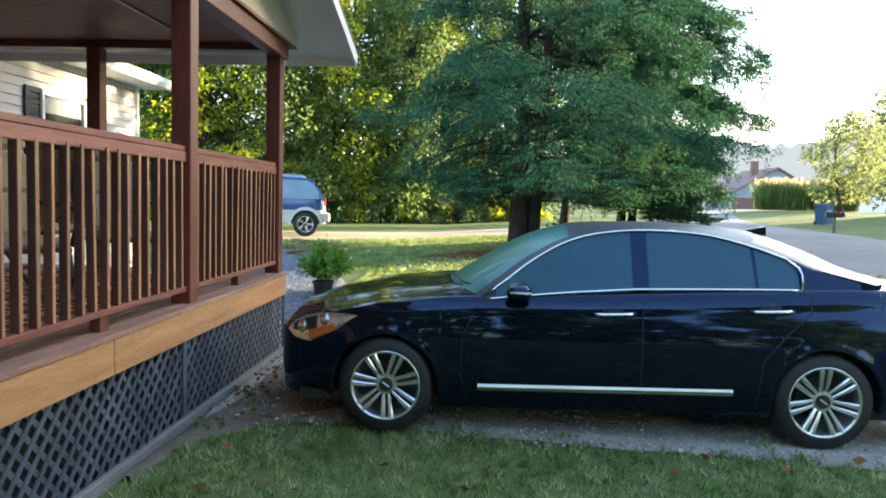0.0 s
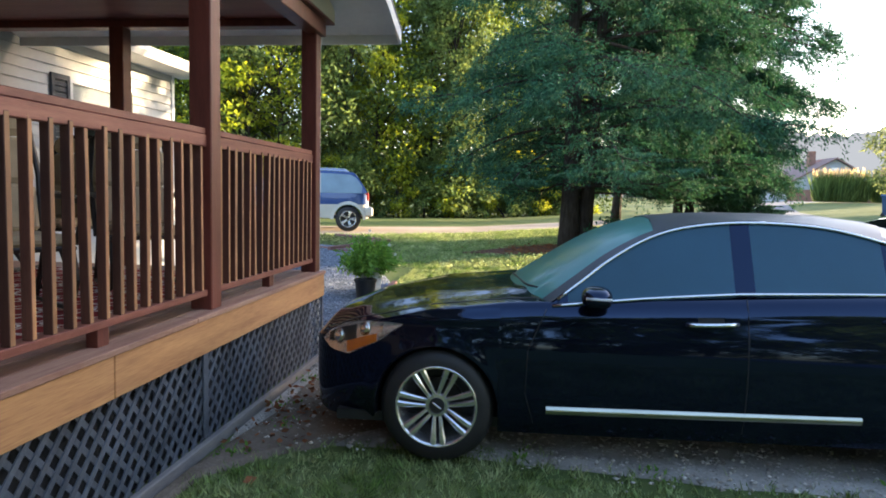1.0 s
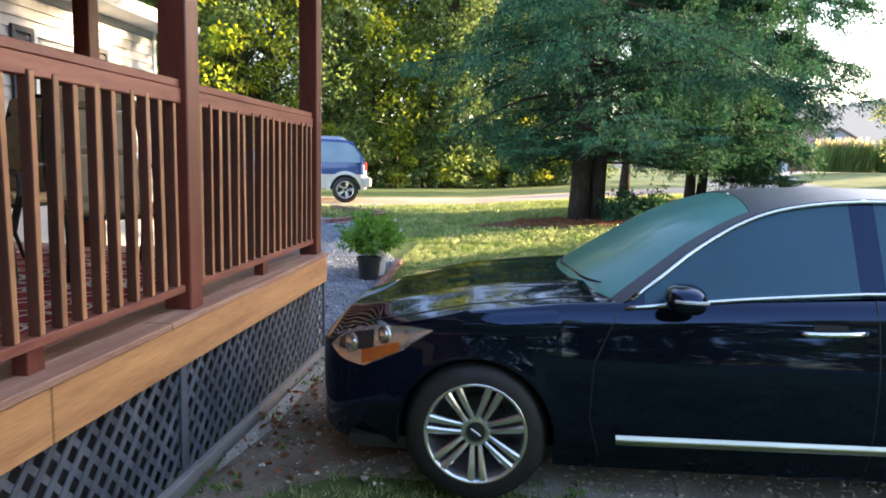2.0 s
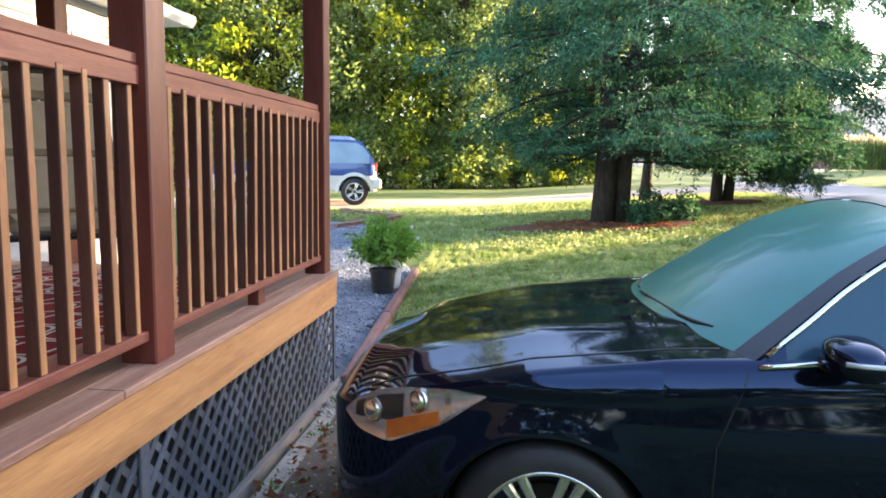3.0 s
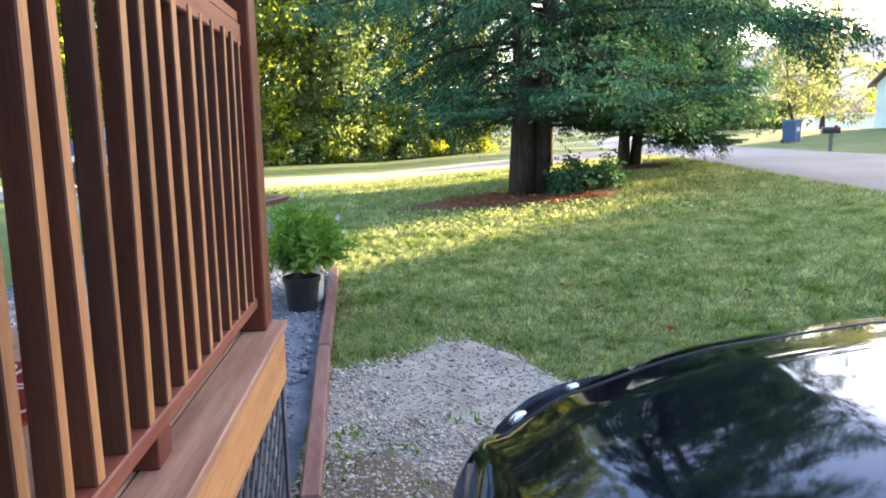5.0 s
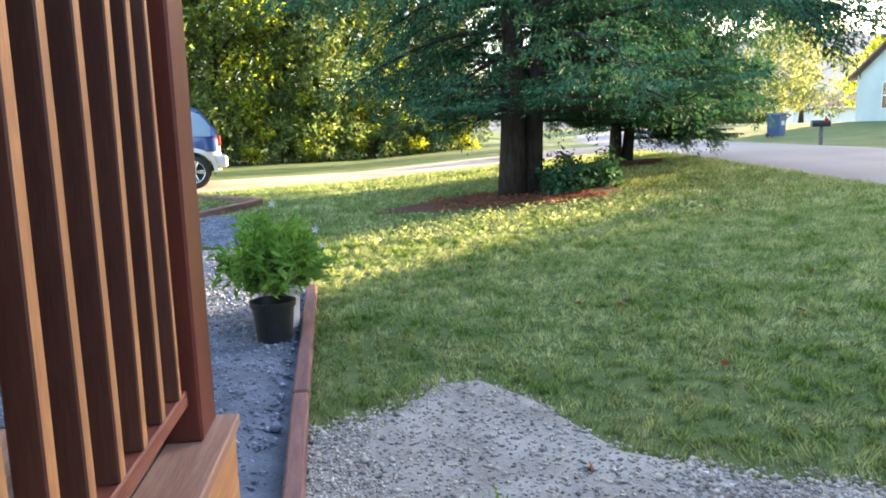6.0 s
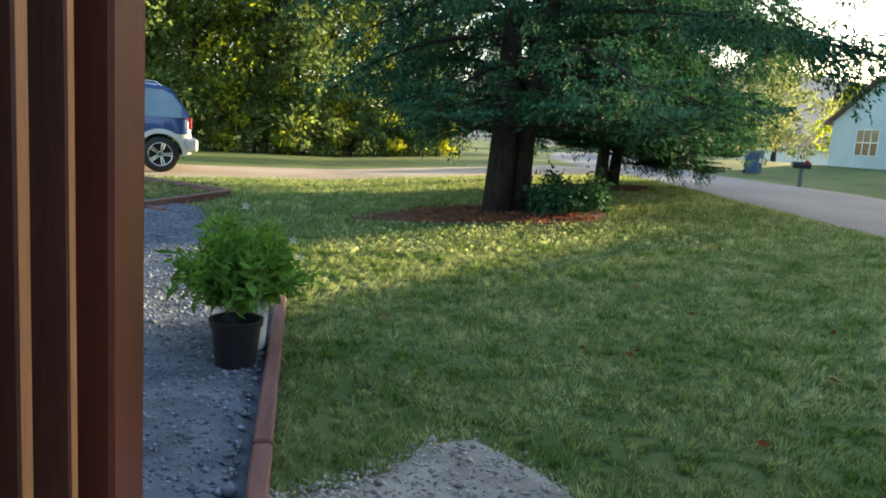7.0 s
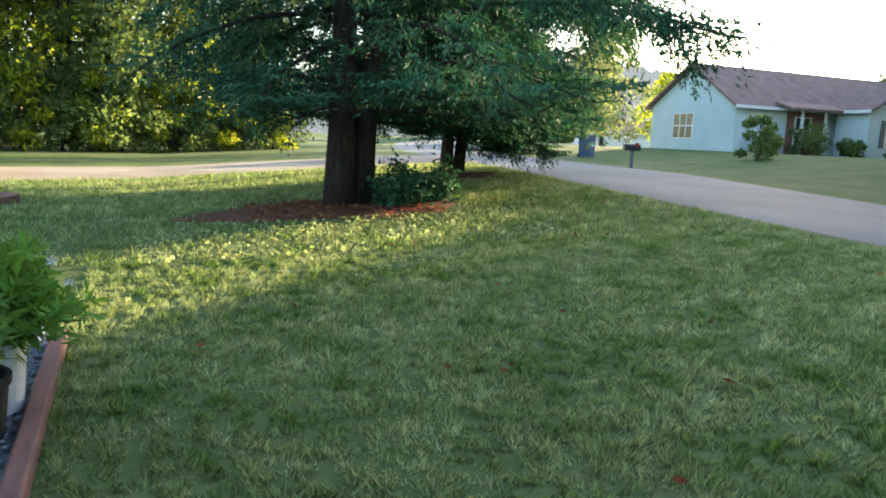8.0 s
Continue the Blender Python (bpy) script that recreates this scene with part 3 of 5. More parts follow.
for y0 in (WY0 - 0.345, WY1 + 0.015):
    sh = tagged(thing("shutter", (HX + 0.012, y0, WZ0 - 0.02), "dark blue louvred window shutter", "shutter", "window shutters"), kind="")
    part("frame", box(box(box(box(nb(), 0, 0.03, 0, 0.05, 0, h + 0.04), 0, 0.03, 0.28, 0.33, 0, h + 0.04), 0, 0.03, 0.05, 0.28, 0, 0.06), 0, 0.03, 0.05, 0.28, h - 0.02, h + 0.04), M_SHUTTER, sh)
    for i in range(20):
        part("louvre", bx(0.004, 0.02, 0.05, 0.28, 0.07 + i * (h - 0.1) / 20, 0.07 + (i + 0.8) * (h - 0.1) / 20), M_SHUTTER, sh)

# ---- black saloon ----
CX, CY, HALF, LONG = 0.965, 6.175, 0.945, 2.50   # middle of the car in plan, half width, half length
HUBS = (-0.68, 2.255)
ARCH = 0.357
TOP = [(-1.54, 0.62), (-1.50, 0.71), (-1.42, 0.795), (-1.2, 0.885), (-0.74, 0.975), (-0.28, 1.01), (0.1, 1.02), (2.4, 1.10), (2.9, 1.12), (3.25, 1.10), (3.38, 1.05), (3.44, 0.92), (3.465, 0.8)]
LOW = [(-1.54, 0.42), (-1.5, 0.24), (-1.4, 0.2), (-0.2, 0.2), (3.0, 0.24), (3.3, 0.28), (3.42, 0.36), (3.465, 0.5)]


def plan(x):
    t = min(0.9999, abs(x - CX) / LONG)
    n = 4.6 if x < CX else 5.5
    return HALF * (1 - t ** n) ** (1 / n)


def sill(x):
    z = interp(x, LOW)
    for h in HUBS:
        d = abs(x - h)
        if d < ARCH:
            z = max(z, 0.335 + math.sqrt(ARCH ** 2 - d * d))
    return z


def side_y(x, z):
    """Half width of the body at a height."""
    W = plan(x)
    k = 1.0
    k -= 0.07 * max(0.0, (0.45 - z) / 0.25) ** 2
    k -= 0.10 * max(0.0, (z - 0.62) / 0.4) ** 2.0
    b = 0.012 * math.exp(-((z - interp(x, [(-0.6, 0.85), (0.5, 0.92), (2.6, 1.01)])) / 0.03) ** 2)
    for h in HUBS:
        d = math.hypot(x - h, z - 0.335)
        b += 0.010 * math.exp(-((d - ARCH) / 0.05) ** 2)
    return max(0.02, W * k + b * min(1.0, W / HALF))


def shoulder(x):
    return interp(x, TOP) - interp(x, [(-1.54, 0.03), (-1.35, 0.11), (-1.1, 0.105), (-0.74, 0.085), (-0.3, 0.06), (0.0, 0.05), (2.4, 0.02), (3.4, 0.06)])


def shell(x, v, s=1):
    """Body skin: v 0 at the sill, 1 at the shoulder, 2 at the middle line."""
    zs, zt = sill(x), shoulder(x)
    if v <= 1:
        z = zs + (zt - zs) * v
        return Vector((x, CY - s * side_y(x, z), z))
    u = v - 1
    y0 = side_y(x, zt)
    zc = interp(x, TOP)
    ridge = 0.012 * math.exp(-((u - 0.42) / 0.1) ** 2) * ease(x, -1.45, -1.0) * (1 - ease(x, -0.2, 0.2))
    return Vector((x, CY - s * y0 * (1 - u), zt + (zc - zt) * (1 - (1 - u) ** 2.2) + ridge))


car = thing("saloon_car", (CX, CY, 0), "glossy blue-black four-door saloon parked on the gravel drive", "car")
cinv = Matrix.Translation((-CX, -CY, 0))


def on_car(name, bm, material, label="", smooth=True, parent=None):
    bm.transform(cinv)
    bmesh.ops.recalc_face_normals(bm, faces=bm.faces[:])
    return part(name, bm, material, parent or car, label, smooth)


xs = sorted(set([0.05, 2.44] + [round(-1.535 + 2.5 * (i / 30) ** 1.6 * 0.5, 4) for i in range(31)] + [round(x, 4) for x in lin(-0.3, 3.0, 80)] + [round(3.464 - 0.46 * (i / 16) ** 1.8, 4) for i in range(17)] + [round(h + ARCH * math.sin(a), 4) for h in HUBS for a in lin(-math.pi / 2, math.pi / 2, 33)]))
bm = nb()
vv = lin(0, 1, 22) + [1 + t for t in lin(0.04, 1, 14)]
for s in (1, -1):
    sheet(bm, lambda x, v: shell(x, v, s), [x for x in xs if x <= 0.05], vv)
    sheet(bm, lambda x, v: shell(x, v, s), [x for x in xs if 0.05 <= x <= 2.44], lin(0, 1, 22) + [1.05, 1.12])
    sheet(bm, lambda x, v: shell(x, v, s), [x for x in xs if x >= 2.44], vv)
bmesh.ops.remove_doubles(bm, verts=bm.verts[:], dist=0.0004)
body = on_car("body", bm, M_PAINT, "glossy blue-black paintwork")
# dark inner shell: floor and wheel wells
on_car("underbody", bx(-1.3, 3.2, CY - 0.8, CY + 0.8, 0.2, 0.26), M_BLACK, smooth=False)
on_car("engine_bay_bulkhead", bx(-0.15, -0.1, CY - 0.78, CY + 0.78, 0.26, 0.92), M_BLACK, smooth=False)
on_car("boot_bulkhead", bx(2.5, 2.55, CY - 0.78, CY + 0.78, 0.26, 1.0), M_BLACK, smooth=False)
for hx in HUBS:
    for s in (1, -1):
        bm = nb()
        sheet(bm, lambda a, t: (hx + (ARCH + 0.012) * math.sin(a), CY - s * (0.915 - 0.4 * t), 0.335 + (ARCH + 0.012) * math.cos(a)), lin(-1.75, 1.75, 24), lin(0, 1, 3))
        a = [bm.verts.new((hx + (ARCH + 0.012) * math.sin(t), CY - s * 0.515, 0.335 + (ARCH + 0.012) * math.cos(t))) for t in lin(-1.75, 1.75, 24)]
        bm.faces.new(a)
        on_car("wheel_well", bm, M_BLACK)

# glasshouse
def lean(z):
    return 0.868 - 0.52 * max(0.0, z - 0.96)


EDGE_LINE = [(-0.04, 0.965), (0.14, 1.10), (0.30, 1.22), (0.52, 1.345), (0.75, 1.415), (1.09, 1.448), (1.49, 1.43), (1.80, 1.36), (2.06, 1.27), (2.25, 1.20), (2.6, 1.115)]
MID_LINE = [(-0.30, 1.005), (-0.05, 1.165), (0.25, 1.335), (0.55, 1.438), (0.85, 1.472), (1.25, 1.482), (1.65, 1.472), (2.0, 1.43), (2.35, 1.325), (2.65, 1.20), (2.93, 1.12)]


def along(line, s):
    n = len(line) - 1
    f = s * n
    i = min(int(f), n - 1)
    t = f - i
    P = [line[max(0, min(n, i + d))] for d in (-1, 0, 1, 2)]
    return [0.5 * (2 * P[1][c] + (P[2][c] - P[0][c]) * t + (2 * P[0][c] - 5 * P[1][c] + 4 * P[2][c] - P[3][c]) * t * t + (3 * P[1][c] - P[0][c] - 3 * P[2][c] + P[3][c]) * t ** 3) for c in (0, 1)]


def hood_top(s, v, side):
    (xe, ze), (xm, zm) = along(EDGE_LINE, s), along(MID_LINE, s)
    k = 1 - (1 - v) ** 2
    return Vector((xe + (xm - xe) * k, CY - side * lean(ze) * (1 - v), ze + (zm - ze) * (1 - (1 - v) ** 2.6)))


WS, RS = 0.315, 0.70        # where windscreen ends and rear glass begins along the roof
roof, screen, rear = nb(), nb(), nb()
for side in (1, -1):
    sheet(roof, lambda s, v: hood_top(s, v, side), lin(WS, RS, 26), lin(0, 1, 16))
    for a, b, glass in ((0, WS, screen), (RS, 1, rear)):
        sheet(roof, lambda s, v: hood_top(s, v, side), lin(a, b, 16), lin(0, 0.09, 3))
        sheet(glass, lambda s, v: hood_top(s, v, side) - Vector((0, 0, 0.004)), lin(a, b, 16), lin(0.09, 1, 14))
bmesh.ops.remove_doubles(roof, verts=roof.verts[:], dist=0.0004)
bmesh.ops.remove_doubles(screen, verts=screen.verts[:], dist=0.0004)
bmesh.ops.remove_doubles(rear, verts=rear.verts[:], dist=0.0004)
on_car("roof", roof, M_DEWPAINT, "dew-dulled dark roof")
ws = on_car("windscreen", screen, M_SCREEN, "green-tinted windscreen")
rg = on_car("rear_window", rear, M_TINT)
ws.visible_shadow = rg.visible_shadow = False


def belt(x):
    return interp(x, [(-0.05, 0.955), (0.5, 1.0), (1.0, 1.035), (2.2, 1.075)])


def edge_z(x):
    pts = [along(EDGE_LINE, s) for s in lin(0, 1, 80)]
    return float(np.interp(x, [p[0] for p in pts], [p[1] for p in pts]))


def flank(x, t, s, out=0.0):
    z0, z1 = belt(x) - 0.01, max(edge_z(x) - 0.012, belt(x))
    z = z0 + (z1 - z0) * t
    return Vector((x, CY - s * (lean(z) + out), z))


for s in (1, -1):
    for name, a, b, m, lab in (("side_window", 0.06, 0.985, M_TINT, "dark tinted side window"), ("pillar", 0.985, 1.095, M_PAINT, "gloss black door pillar"), ("side_window", 1.095, 1.80, M_TINT, "dark tinted side window"),
                               ("pillar", 1.80, 1.825, M_PAINT, "gloss black door pillar"), ("quarter_window", 1.825, 2.10, M_TINT, "dark tinted side window"), ("rear_pillar", 2.10, 2.5, M_PAINT, ""), ("front_pillar", -0.04, 0.06, M_PAINT, "")):
        bm = nb()
        sheet(bm, lambda x, t: flank(x, t, s), lin(a, b, 14), lin(0, 1, 7))
        ob = on_car(name, bm, m, lab)
        if m is M_TINT:
            ob.visible_shadow = False
    line = [flank(x, 1.0, s, 0.008) for x in lin(0.0, 2.03, 40)] + [Vector((2.10, CY - s * (lean(1.2) + 0.012), 1.215)), Vector((2.115, CY - s * (lean(1.15) + 0.012), 1.17)), flank(2.105, 0.0, s, 0.012)]
    on_car("window_trim", tube(nb(), line, 0.009, 6), M_CHROME, "bright chrome window trim")
    on_car("belt_trim", tube(nb(), [flank(x, 0.04, s, 0.010) for x in lin(-0.03, 2.11, 30)], 0.010, 6), M_CHROME, "bright chrome window trim")
    # sill strip, handles, door seams
    bm = nb()
    sheet(bm, lambda x, v: (x, CY - s * (side_y(x, 0.36) + 0.014 * math.sin(math.pi * v) + 0.004), interp(x, [(-0.05, 0.335), (1.64, 0.365)]) + 0.045 * v), lin(-0.05, 1.64, 30), lin(0, 1, 6))
    on_car("sill_strip", bm, M_SATIN, "pale satin metal sill strip")
    for x0, z0 in ((0.71, 0.875), (1.75, 0.925)):
        bm = nb()
        tube(bm, [(x0 + 0.27 * t, CY - s * (side_y(x0, z0) + 0.008 + 0.035 * math.sin(math.pi * min(1, max(0, t))) ** 0.35), z0 + 0.012 * t) for t in lin(0, 1, 12)], 0.013, 8)
        on_car("door_handle", bm, M_CHROME, "chrome door handle")
        bm = nb()
        sheet(bm, lambda x, v: (x, CY - s * (side_y(x, z0 + 0.04 * v) + 0.0035), z0 - 0.03 + 0.07 * v), lin(x0 + 0.06, x0 + 0.2, 5), lin(0, 1, 4))
        on_car("handle_recess", bm, M_BLACK)
    for seam in ([(-0.06, 0.93), (-0.16, 0.70), (-0.17, 0.45), (-0.12, 0.27)], [(1.04, 1.02), (1.04, 0.7), (1.03, 0.27)], [(2.16, 1.06), (2.14, 0.92), (1.98, 0.78), (1.83, 0.6), (1.80, 0.27)]):
        pts = []
        for (xa, za), (xb, zb) in zip(seam, seam[1:]):
            pts += [(xa + (xb - xa) * t, za + (zb - za) * t) for t in lin(0, 1, 8)]
        on_car("door_seam", tube(nb(), [(x, CY - s * (side_y(x, z) + 0.0), z) for x, z in pts], 0.0035, 4), M_BLACK)
    on_car("bonnet_seam", tube(nb(), [shell(x, 1.13, s) for x in lin(-1.38, -0.12, 40)], 0.004, 4), M_BLACK)
    # mirror
    bm = nb()
    bmesh.ops.create_uvsphere(bm, u_segments=20, v_segments=12, radius=1)
    for v in bm.verts:
        q = v.co.copy()
        v.co = Vector((0.215 + 0.085 * math.copysign(abs(q.x) ** 0.8, q.x) * (1.1 if q.x < 0 else 0.9), CY - s * (0.985 + 0.11 * math.copysign(abs(q.y) ** 0.8, q.y)), 1.018 + 0.058 * math.copysign(abs(q.z) ** 0.75, q.z) - 0.01 * q.y * s))
    mir = on_car("wing_mirror", bm, M_PAINT, "black door mirror with a pale indicator strip")
    on_car("mirror_stalk", tube(nb(), [(0.17, CY - s * 0.84, 0.965), (0.17, CY - s * 0.95, 0.985)], 0.025, 8), M_BLACK)
    on_car("indicator_strip", tube(nb(), [(0.145, CY - s * 1.07, 1.022), (0.19, CY - s * 1.09, 1.022), (0.24, CY - s * 1.092, 1.021), (0.28, CY - s * 1.075, 1.02)], 0.008, 6), M_BUCKET, "pale indicator strip")
    # headlamp
    def lamp(a, b, out):
        """Patch of the front corner: a from nose to wing, b from bottom to top."""
        x = -1.42 + 0.53 * a
        lo = interp(a, [(0, 0.66), (0.12, 0.615), (0.35, 0.60), (0.7, 0.69), (1, 0.803)])
        hi = interp(a, [(0, 0.67), (0.12, 0.735), (0.3, 0.785), (0.5, 0.808), (0.8, 0.818), (1, 0.808)])
        z = lo + (hi - lo) * b
        return Vector((x, CY - s * (side_y(x, z) + out), z))
    hl = on_car("headlamp", sheet and (lambda q: (sheet(q, lambda a, b: lamp(a, b, 0.003), lin(0, 1, 20), lin(0, 1, 8)), q)[1])(nb()), M_LAMPBOWL, "large clear headlamp with amber indicator")
    on_car("amber_indicator", (lambda q: (sheet(q, lambda a, b: lamp(0.34 + 0.36 * a, 0.06 + 0.36 * b, 0.008), lin(0, 1, 8), lin(0, 1, 4)), q)[1])(nb()), M_AMBER, "amber indicator lens")
    on_car("lamp_housing", (lambda q: (sheet(q, lambda a, b: lamp(0.10 + 0.36 * a, 0.42 + 0.46 * b, 0.0055), lin(0, 1, 8), lin(0, 1, 5)), q)[1])(nb()), M_BLACK, "black inner lamp housing")
    on_car("lamp_divider", (lambda q: (sheet(q, lambda a, b: lamp(0.74 + 0.035 * a, 0.08 + 0.84 * b, 0.011), lin(0, 1, 3), lin(0, 1, 5)), q)[1])(nb()), M_CHROME, "chrome divider in the lamp")
    for a0, b0, r in ((0.24, 0.60, 0.046), (0.56, 0.70, 0.040)):
        c = lamp(a0, b0, 0.005)
        nrm = Vector((-0.55, -s * 0.8, 0.1)).normalized()
        lm = nrm.to_track_quat("Z", "Y").to_matrix().to_4x4()
        on_car("lamp_projector", lathe(nb(), [(r, -0.01), (r, 0.006), (r * 0.84, 0.009), (r * 0.80, 0.003), (r * 0.72, 0.012), (r * 0.5, 0.019), (r * 0.2, 0.022)], 20, Matrix.Translation(c) @ lm), M_CHROME, "chrome headlamp projector", smooth=True)
    lens = on_car("headlamp_lens", (lambda q: (sheet(q, lambda a, b: lamp(a, b, 0.004 + 0.02 * math.sin(math.pi * a) ** 0.5 * math.sin(math.pi * b) ** 0.5), lin(0, 1, 20), lin(0, 1, 8)), q)[1])(nb()), M_GLASS, "clear headlamp lens")
    lens.visible_shadow = False
    on_car("tail_lamp", (lambda q: (sheet(q, lambda a, b: Vector((3.10 + 0.34 * a, CY - s * (side_y(3.10 + 0.34 * a, 0.80 + 0.2 * b) + 0.004), 0.78 + 0.2 * b - 0.05 * (1 - a))), lin(0, 1, 12), lin(0, 1, 6)), q)[1])(nb()), M_RED, "red tail lamp")
# grille, badge bar, bumper slot
bm = nb()
sheet(bm, lambda y, t: (interp(abs(y), [(0, -1.547), (0.3, -1.532), (0.46, -1.51)]) + 0.035 * t, CY + y, 0.48 + 0.20 * t), lin(-0.36, 0.36, 16), lin(0, 1, 5))
grille = on_car("grille", bm, M_BLACK, "dark grille with chrome bars")
for i in range(6):
    on_car("grille_bar", tube(nb(), [(interp(abs(y), [(0, -1.553), (0.3, -1.538), (0.46, -1.516)]) + 0.035 * i / 5, CY + y, 0.48 + 0.04 * i) for y in lin(-0.36, 0.36, 14)], 0.008, 6), M_CHROME, parent=grille)
on_car("aerial_fin", prism(nb(), [(1.98, 1.425), (2.16, 1.40), (2.155, 1.47), (2.10, 1.462)], "y", CY - 0.02, CY + 0.02), M_PAINT, "shark-fin aerial", smooth=False)
# wipers and cowl
on_car("cowl", (lambda q: (sheet(q, lambda y, t: (interp(abs(y), [(0, -0.36), (0.5, -0.27), (0.84, -0.05)]) + 0.10 * t, CY + y, interp(abs(y), [(0, 1.0), (0.84, 0.965)]) + 0.012 * t), lin(-0.82, 0.82, 24), lin(0, 1, 3)), q)[1])(nb()), M_BLACK)
for y0 in (-0.62, 0.1):
    on_car("wiper", tube(nb(), [(interp(abs(y0 + 0.6 * t), [(0, -0.27), (0.5, -0.18), (0.84, 0.03)]), CY + y0 + 0.6 * t, 1.035 - 0.03 * abs(y0 + 0.6 * t)) for t in lin(0, 1, 8)], 0.008, 6), M_BLACK)
# seats
for sx, sy in ((0.75, -0.38), (0.75, 0.38), (1.5, -0.4), (1.5, 0.4)):
    bm = nb()
    box(bm, sx, sx + 0.5, CY + sy - 0.25, CY + sy + 0.25, 0.4, 0.58, bev=0.05)
    box(bm, -0.07, 0.07, -0.24, 0.24, 0, 0.55, bev=0.05, m=pose(sx + 0.5, CY + sy, 0.55, 0, 18, 0))
    box(bm, -0.05, 0.05, -0.13, 0.13, 0, 0.18, bev=0.04, m=pose(sx + 0.66, CY + sy, 1.04, 0, 10, 0))
    on_car("car_seat", bm, M_SEAT, "dark car seat with headrest", smooth=False)
on_car("dashboard", bx(-0.1, 0.28, CY - 0.75, CY + 0.75, 0.7, 0.96, bev=0.05), M_SEAT, smooth=False)


def car_wheel(parent, m, R=0.335, rim=0.24, wide=0.23, pairs=7, turn=0.0, tint=M_ALLOY):
    """A wheel facing -y in its own axes: tyre, rim, twin spokes, hub cap."""
    wh = new("wheel", bm_to(lathe(nb(), [(rim - 0.005, -wide / 2 + 0.01), (rim + 0.02, -wide / 2), (R - 0.04, -wide / 2 + 0.004), (R - 0.012, -wide / 2 + 0.025), (R, -wide / 2 + 0.05), (R, wide / 2 - 0.05), (R - 0.03, wide / 2), (rim, wide / 2)], 56, pose(0, 0, 0, 90), cap=False), "tyre", M_TYRE, True))
    wh.parent = parent
    wh.matrix_basis = m
    wh["label"] = "black tyre on a polished alloy wheel"
    part("rim", lathe(nb(), [(rim, -0.0), (rim + 0.004, wide / 2 - 0.002), (rim - 0.008, wide / 2 + 0.004), (rim - 0.018, wide / 2 - 0.012), (rim - 0.03, wide / 2 - 0.06), (rim - 0.04, -0.02)], 56, pose(0, 0, 0, 90), cap=False), tint, wh, smooth=True)
    part("brake_disc", lathe(nb(), [(0.02, -0.02), (0.15, -0.02), (0.15, 0.0), (0.02, 0.0)], 32, pose(0, 0, 0, 90)), M_FRAME, wh)
    part("wheel_back", lathe(nb(), [(0.02, -0.05), (rim - 0.02, -0.05), (rim - 0.02, -0.03), (0.02, -0.03)], 32, pose(0, 0, 0, 90)), M_BLACK, wh)
    yf = -wide / 2
    for i in range(pairs):
        a = turn + i * 2 * math.pi / pairs
        for d in (-1, 1):
            a0, a1 = a + d * 0.16, a + d * 0.125
            bm = nb()
            rows = []
            for t in lin(0, 1, 6):
                r = 0.055 + (rim - 0.068) * t
                o = d * (0.017 + 0.012 * t)
                hw = 0.0105 + 0.0075 * t
                yy = yf + 0.012 + 0.022 * (1 - t) ** 2 - 0.01 * t
                c, s_ = math.cos(a), math.sin(a)
                ring = []
                for e, y_ in ((-hw, yy + 0.03), (-hw, yy + 0.006), (-hw * 0.5, yy), (hw * 0.5, yy), (hw, yy + 0.006), (hw, yy + 0.03)):
                    ring.append(bm.verts.new((r * c - (o + e) * s_, y_, r * s_ + (o + e) * c)))
                rows.append(ring)
            for A, B in zip(rows, rows[1:]):
                for k in range(6):
                    bm.faces.new((A[k], A[(k + 1) % 6], B[(k + 1) % 6], B[k]))
            bmesh.ops.recalc_face_normals(bm, faces=bm.faces[:])
            part("spoke", bm, tint, wh)
    part("hub_cap", lathe(nb(), [(0.074, -0.02), (0.074, -yf - 0.045), (0.066, -yf - 0.032), (0.05, -yf - 0.03), (0.047, -yf - 0.036)], 32, pose(0, 0, 0, 90)), tint, wh, smooth=False)
    part("hub_disc", lathe(nb(), [(0.001, -yf - 0.034), (0.045, -yf - 0.034), (0.043, -yf - 0.028), (0.001, -yf - 0.026)], 24, pose(0, 0, 0, 90)), M_BLACK, wh)
    part("hub_mark", bx(-0.03, 0.03, yf + 0.02, yf + 0.0255, -0.005, 0.006, bev=0.002, m=pose(0, 0, 0, 0, 35, 0)), tint, wh)
    return wh


for hx, turn in zip(HUBS, (-math.pi / 2 + 0.06, math.pi / 2)):
    car_wheel(car, pose(hx - CX, -0.80, 0.335), turn=turn)
    car_wheel(car, pose(hx - CX, 0.80, 0.335, 0, 0, 180), turn=turn)

# ---- trees ----
def wood(bm, pts, radii, n=9):
    return tube(bm, pts, radii, n)


def branch_pts(p0, way, length, droop, n=7, rng=RNG):
    pts, p, d = [Vector(p0)], Vector(p0), Vector(way).normalized()
    for i in range(n):
        d = (d + Vector((rng.normal() * 0.10, rng.normal() * 0.10, rng.normal() * 0.05 - droop / n))).normalized()
        p = p + d * (length / n)
        pts.append(p.copy())
    return pts


